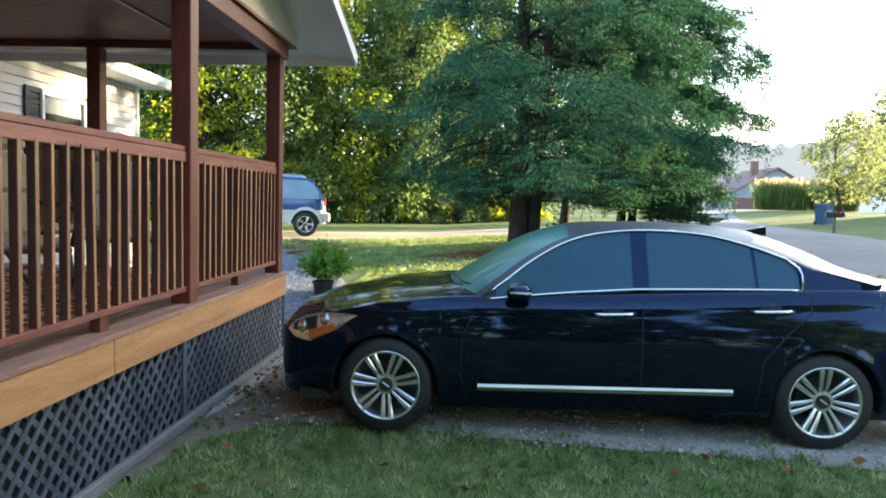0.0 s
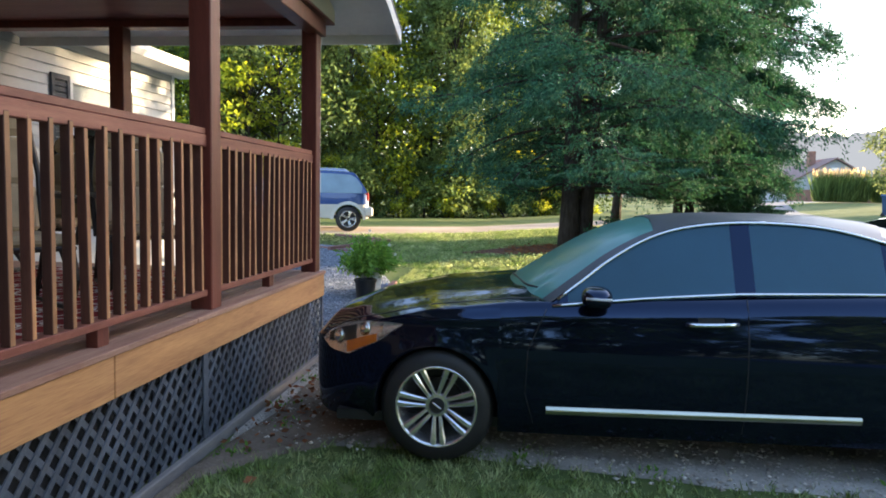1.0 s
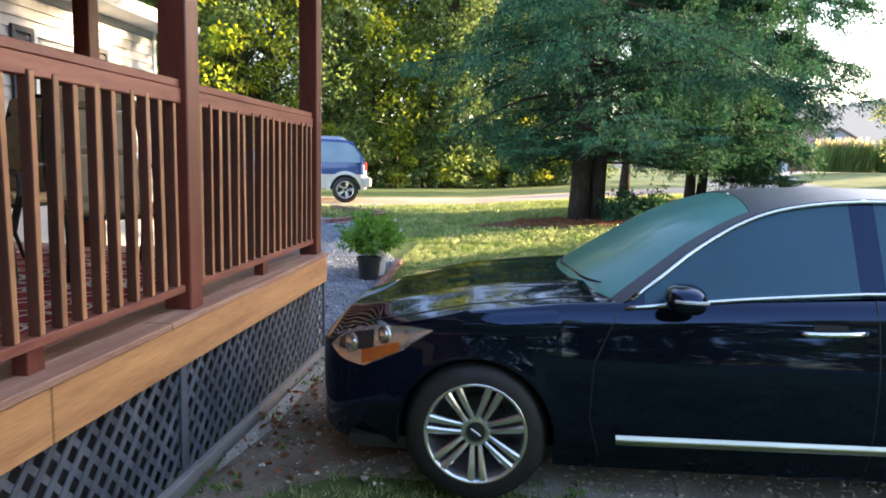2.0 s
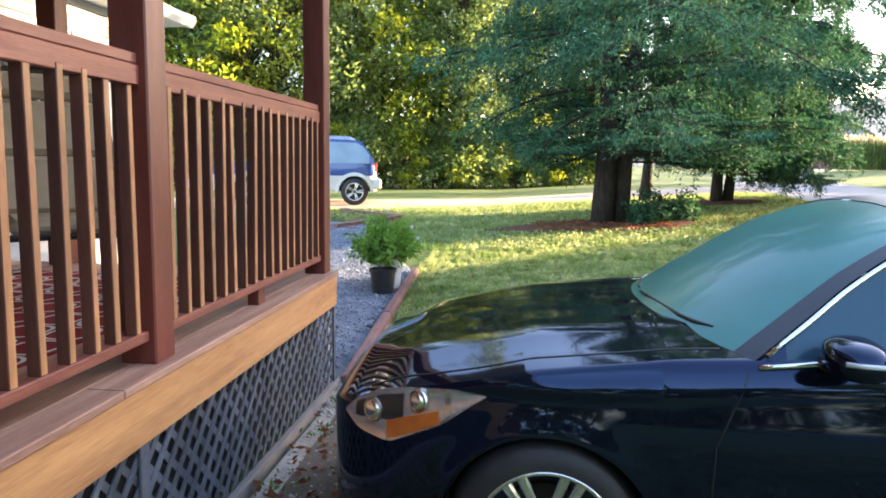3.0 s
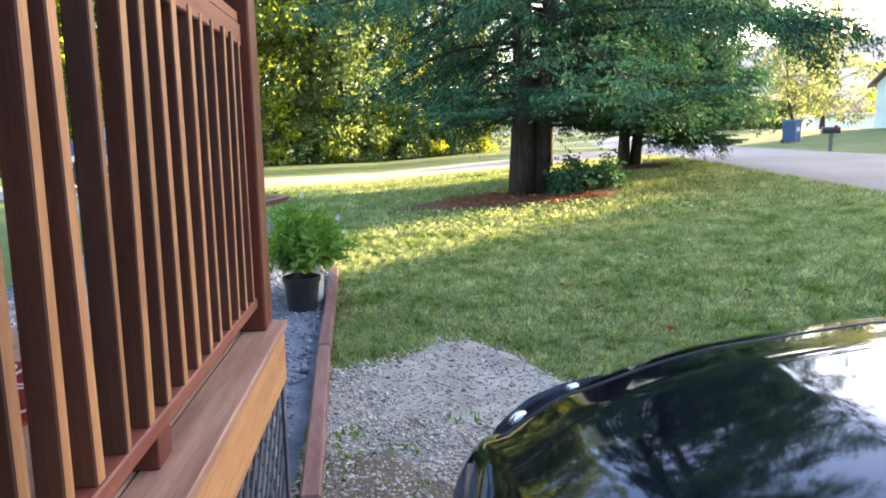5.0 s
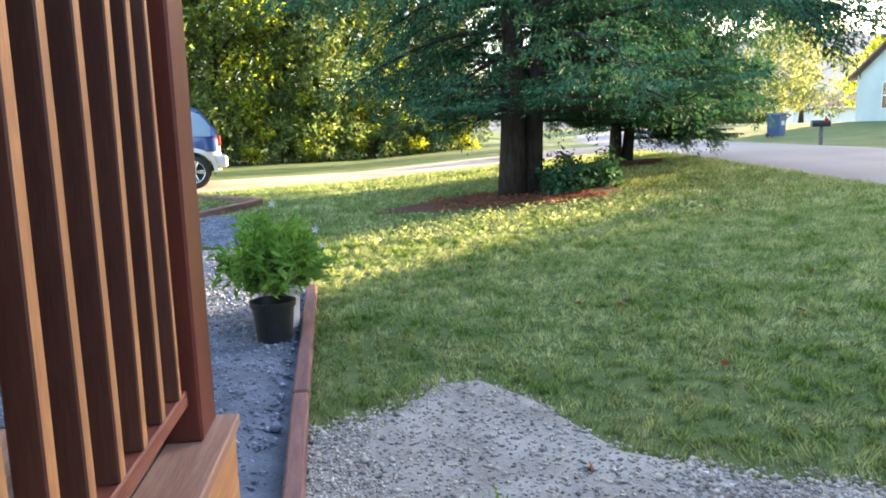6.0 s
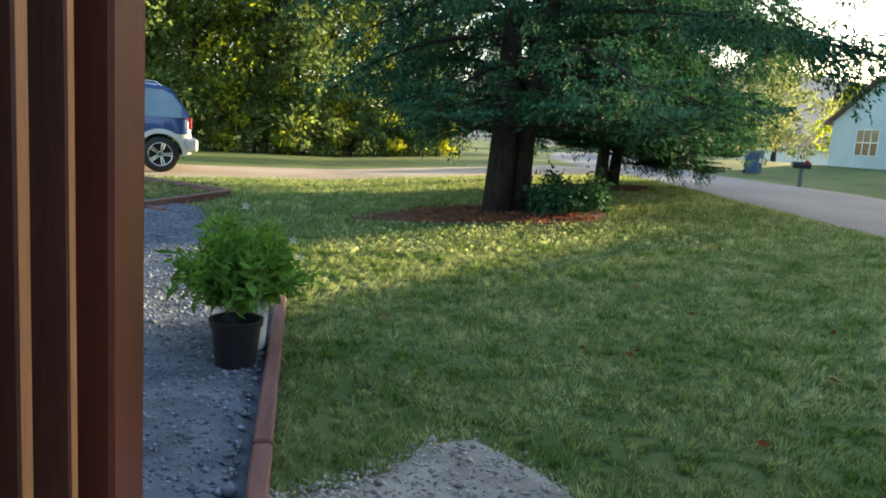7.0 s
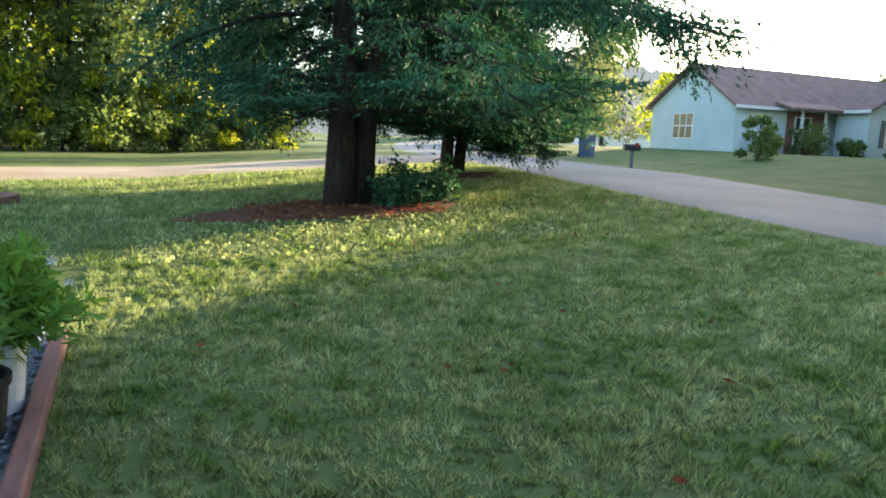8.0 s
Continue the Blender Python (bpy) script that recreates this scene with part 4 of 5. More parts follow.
def cedar(base, trunks, height, reach, low, n_branch, label, seed, per=40, leaf=(0.085, 0.032), tw=7, bare=0.36, skirt=None):
    """An evergreen: leaning trunks, drooping branches and plumes of sprays with gaps. reach(h, azimuth): branch length."""
    rng = np.random.default_rng(seed)
    gz = G(base[0], base[1])
    tree = thing("cedar_tree", (base[0], base[1], gz - 0.05), label, "tree", "evergreen trees in the lawn")
    wd = nb()
    stems = []
    for dx, dy, lx, ly, r in trunks:
        pts = [Vector((dx + lx * t ** 1.3 + 0.08 * math.sin(5 * t + dx), dy + ly * t, height * t)) for t in lin(0, 1, 16)]
        stems.append(pts)
        wood(wd, pts, [r * (1.3 - 0.3 * min(1, 9 * t)) * (1 - 0.88 * t) + 0.012 for t in lin(0, 1, 16)], 12)
    C, D = [], []
    for b in range(n_branch):
        st = stems[b % len(stems)]
        h = low + (height * 0.97 - low) * (b / n_branch) ** 1.15 + rng.normal() * 0.12
        f = min(0.999, max(0.0, h / height)) * 15
        p0 = st[int(f)].lerp(st[int(f) + 1], f - int(f))
        az = b * 2.39996 + rng.normal() * 0.35
        L = reach(h, az) * (0.92 + 0.62 * noise.noise((2.2 * math.cos(az) + seed, 2.2 * math.sin(az), h * 0.8))) * rng.uniform(0.78, 1.06)
        L = min(L, 5.5)
        if L < 0.3:
            continue
        way = Vector((math.cos(az), math.sin(az), rng.uniform(-0.05, 0.4)))
        pts = branch_pts(p0, way, L, rng.uniform(0.3, 0.85), 8, rng)
        if skirt:
            pts = [Vector((p_.x, p_.y, max(p_.z, min(p0.z, float(skirt(p_.x, p_.y)) + 0.12)))) for p_ in pts]
        wood(wd, pts, [0.035 * (1 - i / 9) * min(1.3, L / 3) + 0.005 for i in range(9)], 5)
        runs = [(pts, L, bare)]
        if L > 1.4:
            for k in range(6):
                i = 2 + k % 5
                ax = (pts[i + 1] - pts[i]).normalized()
                turn = ax.cross(Vector((0, 0, 1))).normalized() * (1 if k % 2 else -1)
                sl = L * rng.uniform(0.2, 0.36)
                sub = branch_pts(pts[i], ax * 0.8 + turn * rng.uniform(0.5, 1.1) + Vector((0, 0, rng.uniform(-0.2, 0.35))), sl, rng.uniform(0.3, 0.9), 8, rng)
                if skirt:
                    sub = [Vector((p_.x, p_.y, max(p_.z, min(pts[i].z, float(skirt(p_.x, p_.y)) + 0.05)))) for p_ in sub]
                wood(wd, sub[::2], [0.012, 0.010, 0.008, 0.006, 0.003], 4)
                runs.append((sub, sl, 0.15))
        # plumes: tight sheaves of scale leaves, heaviest towards the tips
        picks = [(r_, r_[2] + (1 - r_[2]) * rng.uniform(0, 1) ** 0.7) for r_ in runs for _ in range(int(tw * r_[1] / 1.5) + 2)]
        for (line, _l, _s), t in picks:
            i = min(7, int(t * 8))
            q = line[i].lerp(line[i + 1], t * 8 - i)
            ax = (line[i + 1] - line[i]).normalized()
            sidev = ax.cross(Vector((0, 0, 1))).normalized() * rng.choice((-1, 1))
            tl = rng.uniform(0.3, 0.8) * (1.15 - 0.45 * t)
            td = (ax * rng.uniform(0.3, 1.0) + sidev * rng.uniform(0.1, 0.9) + Vector((0, 0, rng.uniform(-0.8, 0.3)))).normalized()
            u = rng.uniform(0.0, 1, per) * tl
            spread = 0.03 + 0.065 * np.sin(np.pi * u / tl)
            c = np.array(q) + u[:, None] * np.array(td) + rng.normal(size=(per, 3)) * spread[:, None]
            c[:, 2] -= 0.16 * u ** 2
            if skirt:
                hem = skirt(c[:, 0], c[:, 1]) + rng.uniform(-0.45, 0.9) + rng.uniform(0, 0.6, per)
                c[:, 2] = np.maximum(c[:, 2], np.minimum(hem, q.z + 0.15))
            d = np.array(td) * 1.2 + rng.normal(scale=0.6, size=(per, 3)) + np.array((0, 0, -0.25))
            C.append(c); D.append(d)
    part("trunk", wd, M_BARK, tree, smooth=True)
    me = leaf_mesh("crown", np.concatenate(C), np.concatenate(D), leaf[0], leaf[1], M_CEDAR, rng, kite=False)
    part("crown", me, None, tree, "dark blue-green drooping evergreen sprays")
    return tree


def reach_a(h, az):
    r = interp(h, [(1.3, 2.2), (1.8, 3.6), (2.6, 4.9), (4.0, 4.7), (5.4, 4.8), (7.5, 4.4), (10, 3.5), (12.5, 2.2), (15, 0.4)])
    return r * (1 + 0.27 * math.cos(az + 0.3))      # longer towards the lane


def reach_b(h, az):
    r = interp(h, [(0.7, 1.6), (1.2, 2.4), (2.2, 3.0), (3.6, 3.3), (5.5, 3.0), (8, 2.3), (11.5, 0.3)])
    return r * (1 + 0.14 * math.cos(az))


def skirt_a(x, y):
    """Hem of the big crown: sprays hang low to the west and south-east, higher between."""
    az = np.arctan2(y, x)
    low = np.maximum(np.exp(-((np.abs(az) - 2.9) / 0.45) ** 2) * np.where(np.hypot(x, y) < 3.0, 1, 0.3), 0.75 * np.exp(-((az + 0.6) / 0.22) ** 2))
    return 1.56 - 0.62 * low + 0.25 * np.sin(5 * az) * np.sin(1.7 * np.hypot(x, y))


cedar((1.02, 18.6), [(-0.13, 0, -0.35, 0.1, 0.205), (0.20, 0.08, 0.9, 0.3, 0.155)], 15.5, reach_a, 1.35, 172, "tall double-trunked cedar with dark drooping foliage on red mulch", 11, per=36, skirt=skirt_a)
cedar((4.4, 22.8), [(-0.12, 0, -0.5, 0.0, 0.12), (0.16, 0.05, 1.3, 0.2, 0.11)], 11.5, reach_b, 0.85, 175, "twin-stemmed cedar leaning apart at the lawn's edge", 12, per=60, tw=10, bare=0.2, skirt=lambda x, y: np.where(x > 0.7, 0.45, 1.15))
cedar((2.75, 24.9), [(0, 0, 0.2, 0.0, 0.14)], 10.0, lambda h, az: 0.62 * reach_b(h, az), 1.2, 80, "slim cedar standing behind the other trees", 13)


def leaf_tree(name, base, height, radius, low, material, label, group, seed, clumps=26, per=200, leaf=(0.22, 0.15), trunk=0.18, category="tree"):
    """A broad-leaved tree: trunk, limbs and clumps of leaves with gaps."""
    rng = np.random.default_rng(seed)
    gz = G(base[0], base[1]) - 0.05
    tree = thing(name, (base[0], base[1], gz), label, category, group)
    wd = nb()
    top = Vector((rng.normal() * 0.4, rng.normal() * 0.4, height * 0.82))
    stem = [Vector((0, 0, 0)).lerp(top, t) + Vector((0.15 * math.sin(4 * t + seed), 0.12 * math.cos(3 * t + seed), 0)) * min(1, 4 * t) for t in lin(0, 1, 9)]
    wood(wd, stem, [trunk * (1.25 if i == 0 else 1) * (1 - 0.85 * i / 8) + 0.01 for i in range(9)], 8)
    C, D = [], []
    for k in range(clumps):
        z = low + (height - low) * (k + rng.uniform(0, 1)) / clumps
        u = (z - low) / (height - low)
        r = radius * (0.35 + 0.65 * math.sin(math.pi * min(1, 0.18 + 0.80 * u))) * rng.uniform(0.35, 1.0)
        az = k * 2.4 + rng.normal() * 0.4
        c = Vector((r * math.cos(az), r * math.sin(az), z))
        f = min(7.9, max(0.8, (z * 0.75 / (height * 0.82)) * 8))
        p0 = stem[int(f)].lerp(stem[int(f) + 1], f - int(f))
        wood(wd, [p0, p0.lerp(c, 0.5) + Vector((0, 0, 0.2)), c], [0.05 * trunk / 0.18, 0.03 * trunk / 0.18, 0.008], 5)
        s = radius * rng.uniform(0.24, 0.42)
        q = rng.normal(size=(per, 3))
        q /= np.linalg.norm(q, axis=1, keepdims=True)
        q *= (rng.uniform(0.15, 1, per) ** 0.5)[:, None] * s * np.array((1.15, 1.15, 0.75))
        C.append(np.array(c) + q)
        D.append(q + rng.normal(scale=s * 0.7, size=(per, 3)) + np.array((0, 0, -0.25 * s)))
    part("trunk", wd, M_BARK, tree, smooth=True)
    part("crown", leaf_mesh("crown", np.concatenate(C), np.concatenate(D), leaf[0], leaf[1], material, rng, kite=False), None, tree)
    return tree


# wood behind the drive: two rows, the front one lower and sunlit
rng = random.Random(5)
k = 0
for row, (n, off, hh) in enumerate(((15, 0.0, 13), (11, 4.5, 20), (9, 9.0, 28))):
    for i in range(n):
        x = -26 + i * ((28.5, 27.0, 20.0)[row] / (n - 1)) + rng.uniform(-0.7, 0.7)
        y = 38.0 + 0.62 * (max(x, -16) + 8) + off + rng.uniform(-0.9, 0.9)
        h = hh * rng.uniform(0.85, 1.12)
        # every third tree of the first rows gets the sunlight-painted leaves
        leaf_tree("woodland_tree", (x, y), h, rng.uniform(2.5, 3.5), 0.7 if row == 0 else 1.6, (M_OAK, M_OAKD, M_OAKD)[k % 3] if row < 2 else M_OAKD, ("woodland edge tree, leaves coloured yellow-green as if sunlit" if k % 3 == 0 and row < 2 else "dark leafy woodland tree behind the drive"), "trees of the wood", 100 + k, clumps=44, per=250, leaf=(0.22, 0.15))
        k += 1
for i in range(22):
    x = -15 + i * 0.86 + rng.uniform(-0.4, 0.4)
    leaf_tree("shrub", (x, 36.2 + 0.62 * (x + 8) + rng.uniform(-0.6, 0.6)), rng.uniform(1.7, 3.6), rng.uniform(1.0, 1.7), 0.15, M_OAKD if i % 3 else M_OAK, "tangled undergrowth shrub at the wood's edge", "shrubs of the wood", 300 + i, clumps=12, per=150, leaf=(0.17, 0.11), trunk=0.05, category="shrub")
# big trees beyond the lane, that shade the lawn
for i, (x, y, h) in enumerate(((25.6, 19.6, 15), (25.5, 12.6, 16), (28.0, 5.2, 16), (25.5, -2.0, 15))):
    leaf_tree("shade_tree", (x, y), h, 5.4, 1.4, M_OAKD, "large dark leafy tree beyond the lane", "trees beyond the lane", 400 + i, clumps=90, per=260, leaf=(0.50, 0.38), trunk=0.35)
# trees behind, seen as reflections in the car's side
for i in range(9):
    leaf_tree("yard_tree", (-14 + i * 4.4, -19 - (i % 3) * 2.2), 9.5 + (i % 4) * 1.2, 3.6, 0.6, M_OAKD, "dark leafy tree at the far side of the yard", "trees at the yard's end", 430 + i, clumps=34, per=150, leaf=(0.5, 0.36), trunk=0.2)
# trees added out of view as sun-blockers, sized to bound the lawn's lit patch
leaf_tree("garden_tree", (50.5, 42.2), 8.3, 4.6, 1.0, M_OAKD, "leafy tree added beside the bungalow to block the sun", "garden trees", 449, clumps=80, per=240, leaf=(0.5, 0.4), trunk=0.25)
leaf_tree("garden_tree", (38.0, 32.3), 12.0, 2.6, 0.8, M_OAKD, "leafy tree added beside the bungalow to block the sun", "garden trees", 448, clumps=80, per=240, leaf=(0.42, 0.34), trunk=0.22)
# height and slim width are set to shade a band of the lawn
leaf_tree("tall_tree", (64.3, 56.7), 17.5, 1.55, 0.8, M_OAKD, "tall slim dark tree beyond the bungalow", "", 447, clumps=190, per=220, leaf=(0.8, 0.6), trunk=0.25)
leaf_tree("young_tree", (22.8, 46.7), 6.4, 2.3, 1.2, M_YELLOW, "young tree with thin yellowing leaves by the lane", "", 450, clumps=30, per=130, leaf=(0.26, 0.15), trunk=0.10)
for i, (x, y) in enumerate(((50, 74), (70, 80), (34, 62))):
    leaf_tree("far_tree", (x, y), 8 + i, 3.2, 1.0, M_YELLOW if i == 2 else M_OAK, "far pale leafy tree beyond the fields", "", 460 + i, clumps=26, per=100, leaf=(0.4, 0.28))

# hazy hill: the haze is painted in as a pale glowing colour
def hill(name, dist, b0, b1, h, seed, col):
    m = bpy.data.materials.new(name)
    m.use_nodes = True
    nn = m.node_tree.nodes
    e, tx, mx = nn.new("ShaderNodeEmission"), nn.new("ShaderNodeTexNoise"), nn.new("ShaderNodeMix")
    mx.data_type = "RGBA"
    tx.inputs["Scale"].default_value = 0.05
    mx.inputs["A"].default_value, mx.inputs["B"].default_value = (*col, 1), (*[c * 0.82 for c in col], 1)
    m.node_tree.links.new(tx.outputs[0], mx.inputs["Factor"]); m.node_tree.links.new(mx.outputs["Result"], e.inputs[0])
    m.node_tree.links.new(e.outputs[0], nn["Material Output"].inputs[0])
    bm = nb()

    def f(b, v):
        env = ease(b, b0, b0 + 12) * (1 - ease(b, b1 - 10, b1))
        z = h * env * (0.8 + 0.5 * noise.noise((b * 0.07, seed, 0))) + 2.5 * noise.noise((b * 1.7, seed, 2)) + 1.2 * noise.noise((b * 5.1, seed, 4))
        return (dist * math.sin(radians(b)), dist * math.cos(radians(b)), -4 + (z + 4) * v)
    sheet(bm, f, lin(b0, b1, 260), lin(0, 1, 3))
    structure(name, bm, m, "distant wooded hill backdrop with pale morning haze painted in", "hill")


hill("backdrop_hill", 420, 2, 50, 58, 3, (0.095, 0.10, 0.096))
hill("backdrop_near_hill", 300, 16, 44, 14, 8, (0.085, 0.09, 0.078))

# ---- neighbours across the lane ----
def gable_house(name, x0, x1, y0, y1, z0, wall_h, rise, walls, roofm, label, ridge="x", over=0.4):
    h = thing(name, ((x0 + x1) / 2, (y0 + y1) / 2, z0), label, "house")
    ox, oy = (x0 + x1) / 2, (y0 + y1) / 2
    hx, hy = (x1 - x0) / 2, (y1 - y0) / 2
    prof = lambda e, q: [(-e, 0), (e, 0), (e, wall_h), (0, wall_h + rise), (-e, wall_h)]
    ax, half, lng = ("x", hy, hx) if ridge == "x" else ("y", hx, hy)
    bm = prism(nb(), prof(half, 0), ax, -lng, lng)
    part("wall", bm, walls, h)
    k = rise / half
    o = over
    bm = prism(nb(), [(-half - o, wall_h - k * o + 0.02), (0, wall_h + rise + 0.02), (half + o, wall_h - k * o + 0.02), (half + o, wall_h - k * o + 0.16), (0, wall_h + rise + 0.18), (-half - o, wall_h - k * o + 0.16)], ax, -lng - o, lng + o)
    part("roof", bm, roofm, h)
    for s in (-1, 1):
        e = s * (half + o)
        z = wall_h - k * o
        bm = bx(-lng - o, lng + o, min(e, e + s * 0.03), max(e, e + s * 0.03), z, z + 0.17) if ax == "x" else bx(min(e, e + s * 0.03), max(e, e + s * 0.03), -lng - o, lng + o, z, z + 0.17)
        part("eave_board", bm, M_WHITE, h)
    return h


def house_window(h, m, w, hgt, mull=2):
    # near-black box stands in for the unlit room behind the pane
    wn_ = new("window", bm_to(bx(-w / 2, w / 2, -0.03, 0.02, 0, hgt), "window", M_VOID))
    wn_.parent = h
    wn_.matrix_basis = m
    fr = nb()
    for a in lin(-w / 2, w / 2, mull + 1):
        box(fr, a - 0.04, a + 0.04, -0.07, 0.0, -0.04, hgt + 0.04)
    for z in (0, hgt / 2, hgt):
        box(fr, -w / 2, w / 2, -0.06, -0.005, z - 0.035, z + 0.035)
    part("frame", fr, M_WHITE, wn_)
    part("pane", bx(-w / 2, w / 2, -0.04, -0.034, 0, hgt), M_GLASS, wn_)
    return wn_


GX, GY = 28.3, 40.0
gz = 1.45
nh = gable_house("neighbour_house", GX, GX + 18, GY, GY + 7.5, gz, 2.75, 2.35, M_PALEBLUE, M_REDROOF, "pale blue bungalow with a brown-red shingle roof across the lane")
house_window(nh, pose(-9.0, 0.6, 0.75, 0, 0, -90), 1.8, 1.5, 3)
for i in range(22):
    part("siding_plank", bx(-9.03, -9.0, -3.75, 3.75, 0.05 + i * 0.125, 0.16 + i * 0.125), M_PALEBLUE, nh)
# brown panel on the wall, painted in for the porch recess's shade
part("porch_shade_panel", bx(-5.2, -2.2, -3.79, -3.755, 0.0, 2.55), M_BRICK, nh, "flat brown panel standing for the shaded porch recess")
house_window(nh, pose(-4.0, -3.8, 0.6), 1.2, 1.6, 2)
part("porch_post", bx(-4.9, -4.78, -4.6, -4.48, 0, 2.6), M_WHITE, nh)
part("porch_post", bx(-3.1, -2.98, -4.6, -4.48, 0, 2.6), M_WHITE, nh)
part("porch_canopy", prism(nb(), [(-3.75, 2.9), (-5.0, 2.55), (-5.0, 2.68), (-3.75, 3.05)], "x", -6.2, -1.6), M_REDROOF, nh)
wg = gable_house("neighbour_wing", GX + 7.2, GX + 13.4, GY - 2.6, GY - 0.45, gz, 2.75, 1.6, M_PALEBLUE, M_REDROOF, "pale blue gabled front wing of the bungalow", ridge="y")
house_window(wg, pose(-1.2, -1.08, 0.7), 1.0, 1.45, 2)
for sx in (-1.9, -0.5):
    part("shutter", bx(sx - 0.18, sx + 0.18, -1.12, -1.08, 0.66, 2.2), M_SHUTTER, wg)
for i, (x, y, h, r) in enumerate(((29.8, 38.9, 1.0, 0.9), (32.2, 38.4, 1.6, 1.3), (34.2, 37.2, 0.9, 0.8), (37, 36.4, 0.9, 0.8), (21.8, 31.5, 1.9, 0.8))):
    leaf_tree("garden_bush", (x, y), h, r, 0.1, M_OAKD, "rounded green bush in the bungalow's front yard", "bushes by the bungalow", 500 + i, clumps=12, per=150, leaf=(0.16, 0.10), trunk=0.04, category="bush")

fh = gable_house("grey_house", 28, 37.5, 82, 92, 0.8, 2.6, 2.7, M_GREYSIDE, M_REDROOF, "far grey gabled house with a brick base", ridge="y")
part("brick_front", bx(-4.78, 4.78, -5.05, -5.005, 0, 2.0), M_BRICK, fh)
part("chimney", bx(-1.6, -0.9, -2, -1.3, 4.4, 6.3), M_BRICK, fh)
part("gable_vent", bx(-0.4, 0.4, -5.04, -5.005, 3.6, 4.4), M_WHITE, fh)
gable_house("far_shed", 47, 62, 84, 92, 0.8, 2.4, 1.4, M_WHITE, M_REDROOF, "far low white building with a dull roof")


def pampas(x, y, w, h, seed):
    rng = np.random.default_rng(seed)
    g = thing("pampas_clump", (x, y, G(x, y)), "tall pampas grass clump with pale plumes", "grass clump", "pampas grass")
    n = 2600
    c = np.stack([rng.uniform(-w / 2, w / 2, n), rng.uniform(-0.9, 0.9, n), np.zeros(n)], 1)
    d = np.stack([rng.normal(0, 0.16, n), rng.normal(0, 0.16, n), np.ones(n)], 1)
    part("blade_mass", leaf_mesh("blades", c, d, h * 0.85, 0.09, M_OAKD, rng), None, g)
    c = np.stack([rng.uniform(-w / 2, w / 2, 130), rng.uniform(-0.8, 0.8, 130), rng.uniform(h * 0.72, h * 0.85, 130)], 1)
    part("plume_mass", leaf_mesh("plumes", c, np.array((0, 0, 1.0)) + rng.normal(0, 0.15, (130, 3)), 0.75, 0.22, M_PLUME, rng), None, g)


pampas(27.0, 66.5, 4.0, 2.7, 1)
pampas(31.6, 66.5, 3.6, 2.7, 2)

# bin and mailbox
BX, BY = 17.6, 38.2
wb = thing("wheelie_bin", pose(BX, BY, G(BX, BY) + 0.01, 0, 0, 35), "dark blue wheeled rubbish bin by the lane", "bin")
part("body", prism(nb(), [(-0.26, 0.05), (0.26, 0.05), (0.34, 1.0), (-0.34, 1.0)], "y", -0.3, 0.3), M_BINBLUE, wb)
part("lid", prism(nb(), [(-0.37, 1.0), (0.37, 1.0), (0.37, 1.04), (0.2, 1.11), (-0.3, 1.11), (-0.37, 1.04)], "y", -0.34, 0.36), M_BINBLUE, wb)
part("handle", tube(nb(), [(-0.25, 0.36, 0.95), (-0.25, 0.44, 0.97), (0.25, 0.44, 0.97), (0.25, 0.36, 0.95)], 0.018, 6), M_BLACK, wb)
part("label_panel", bx(-0.15, 0.15, -0.312, -0.302, 0.55, 0.75), M_BUCKET, wb, "pale panel on the bin")
for s in (-1, 1):
    part("bin_wheel", lathe(nb(), [(0.1, -0.03), (0.1, 0.03)], 16, pose(s * 0.24, 0.28, 0.1, 0, 90)), M_BLACK, wb)
MX, MY = 13.7, 29.0
mb = thing("mailbox", pose(MX, MY, G(MX, MY) - 0.38, 0, 0, -15), "dark domed mailbox on a wooden post", "mailbox")
part("post", bx(-0.05, 0.05, -0.05, 0.05, -0.05, 0.98, bev=0.005), M_KICK, mb)
part("box", prism(nb(), [(-0.11, 0.98)] + [(0.11 * -math.cos(a), 1.10 + 0.11 * math.sin(a)) for a in lin(0, math.pi, 9)] + [(0.11, 0.98)], "x", -0.32, 0.26) , M_BLACK, mb)
part("flag", bx(0.05, 0.17, -0.125, -0.115, 1.12, 1.26), M_RED, mb)

# ---- blue estate on the dirt drive ----
SX, SY = -7.86, 23.80
sz = G(SX, SY)
suv = thing("blue_suv", pose(SX, SY, sz, 0, 0, 14), "blue and tan sport utility vehicle parked on the dirt drive", "car")
S_HUB = (-1.15, 1.93)
S_TOP = [(-2.6, 0.95), (-2.5, 1.08), (-1.4, 1.2), (-1.1, 1.22), (2.45, 1.22), (2.56, 1.1)]


def suv_low(x):
    z = 0.42
    for h in S_HUB:
        if abs(x - h) < 0.47:
            z = max(z, 0.40 + math.sqrt(0.47 ** 2 - (x - h) ** 2))
    return z


def suv_w(x):
    t = min(0.9999, abs(x + 0.02) / 2.62)
    return 1.0 * (1 - t ** 9) ** (1 / 9)


def suv_skin(x, a, b, s):
    lo, hi = max(suv_low(x), a), max(suv_low(x), b)
    return lambda v: Vector((x, s * suv_w(x) * (1 - 0.05 * ((lo + (hi - lo) * v - 0.8) / 0.5) ** 2), lo + (hi - lo) * v))


sxs = sorted(set([round(t, 3) for t in lin(-2.6, 2.58, 70)] + [round(h + 0.47 * math.sin(a), 3) for h in S_HUB for a in lin(-1.57, 1.57, 25)]))
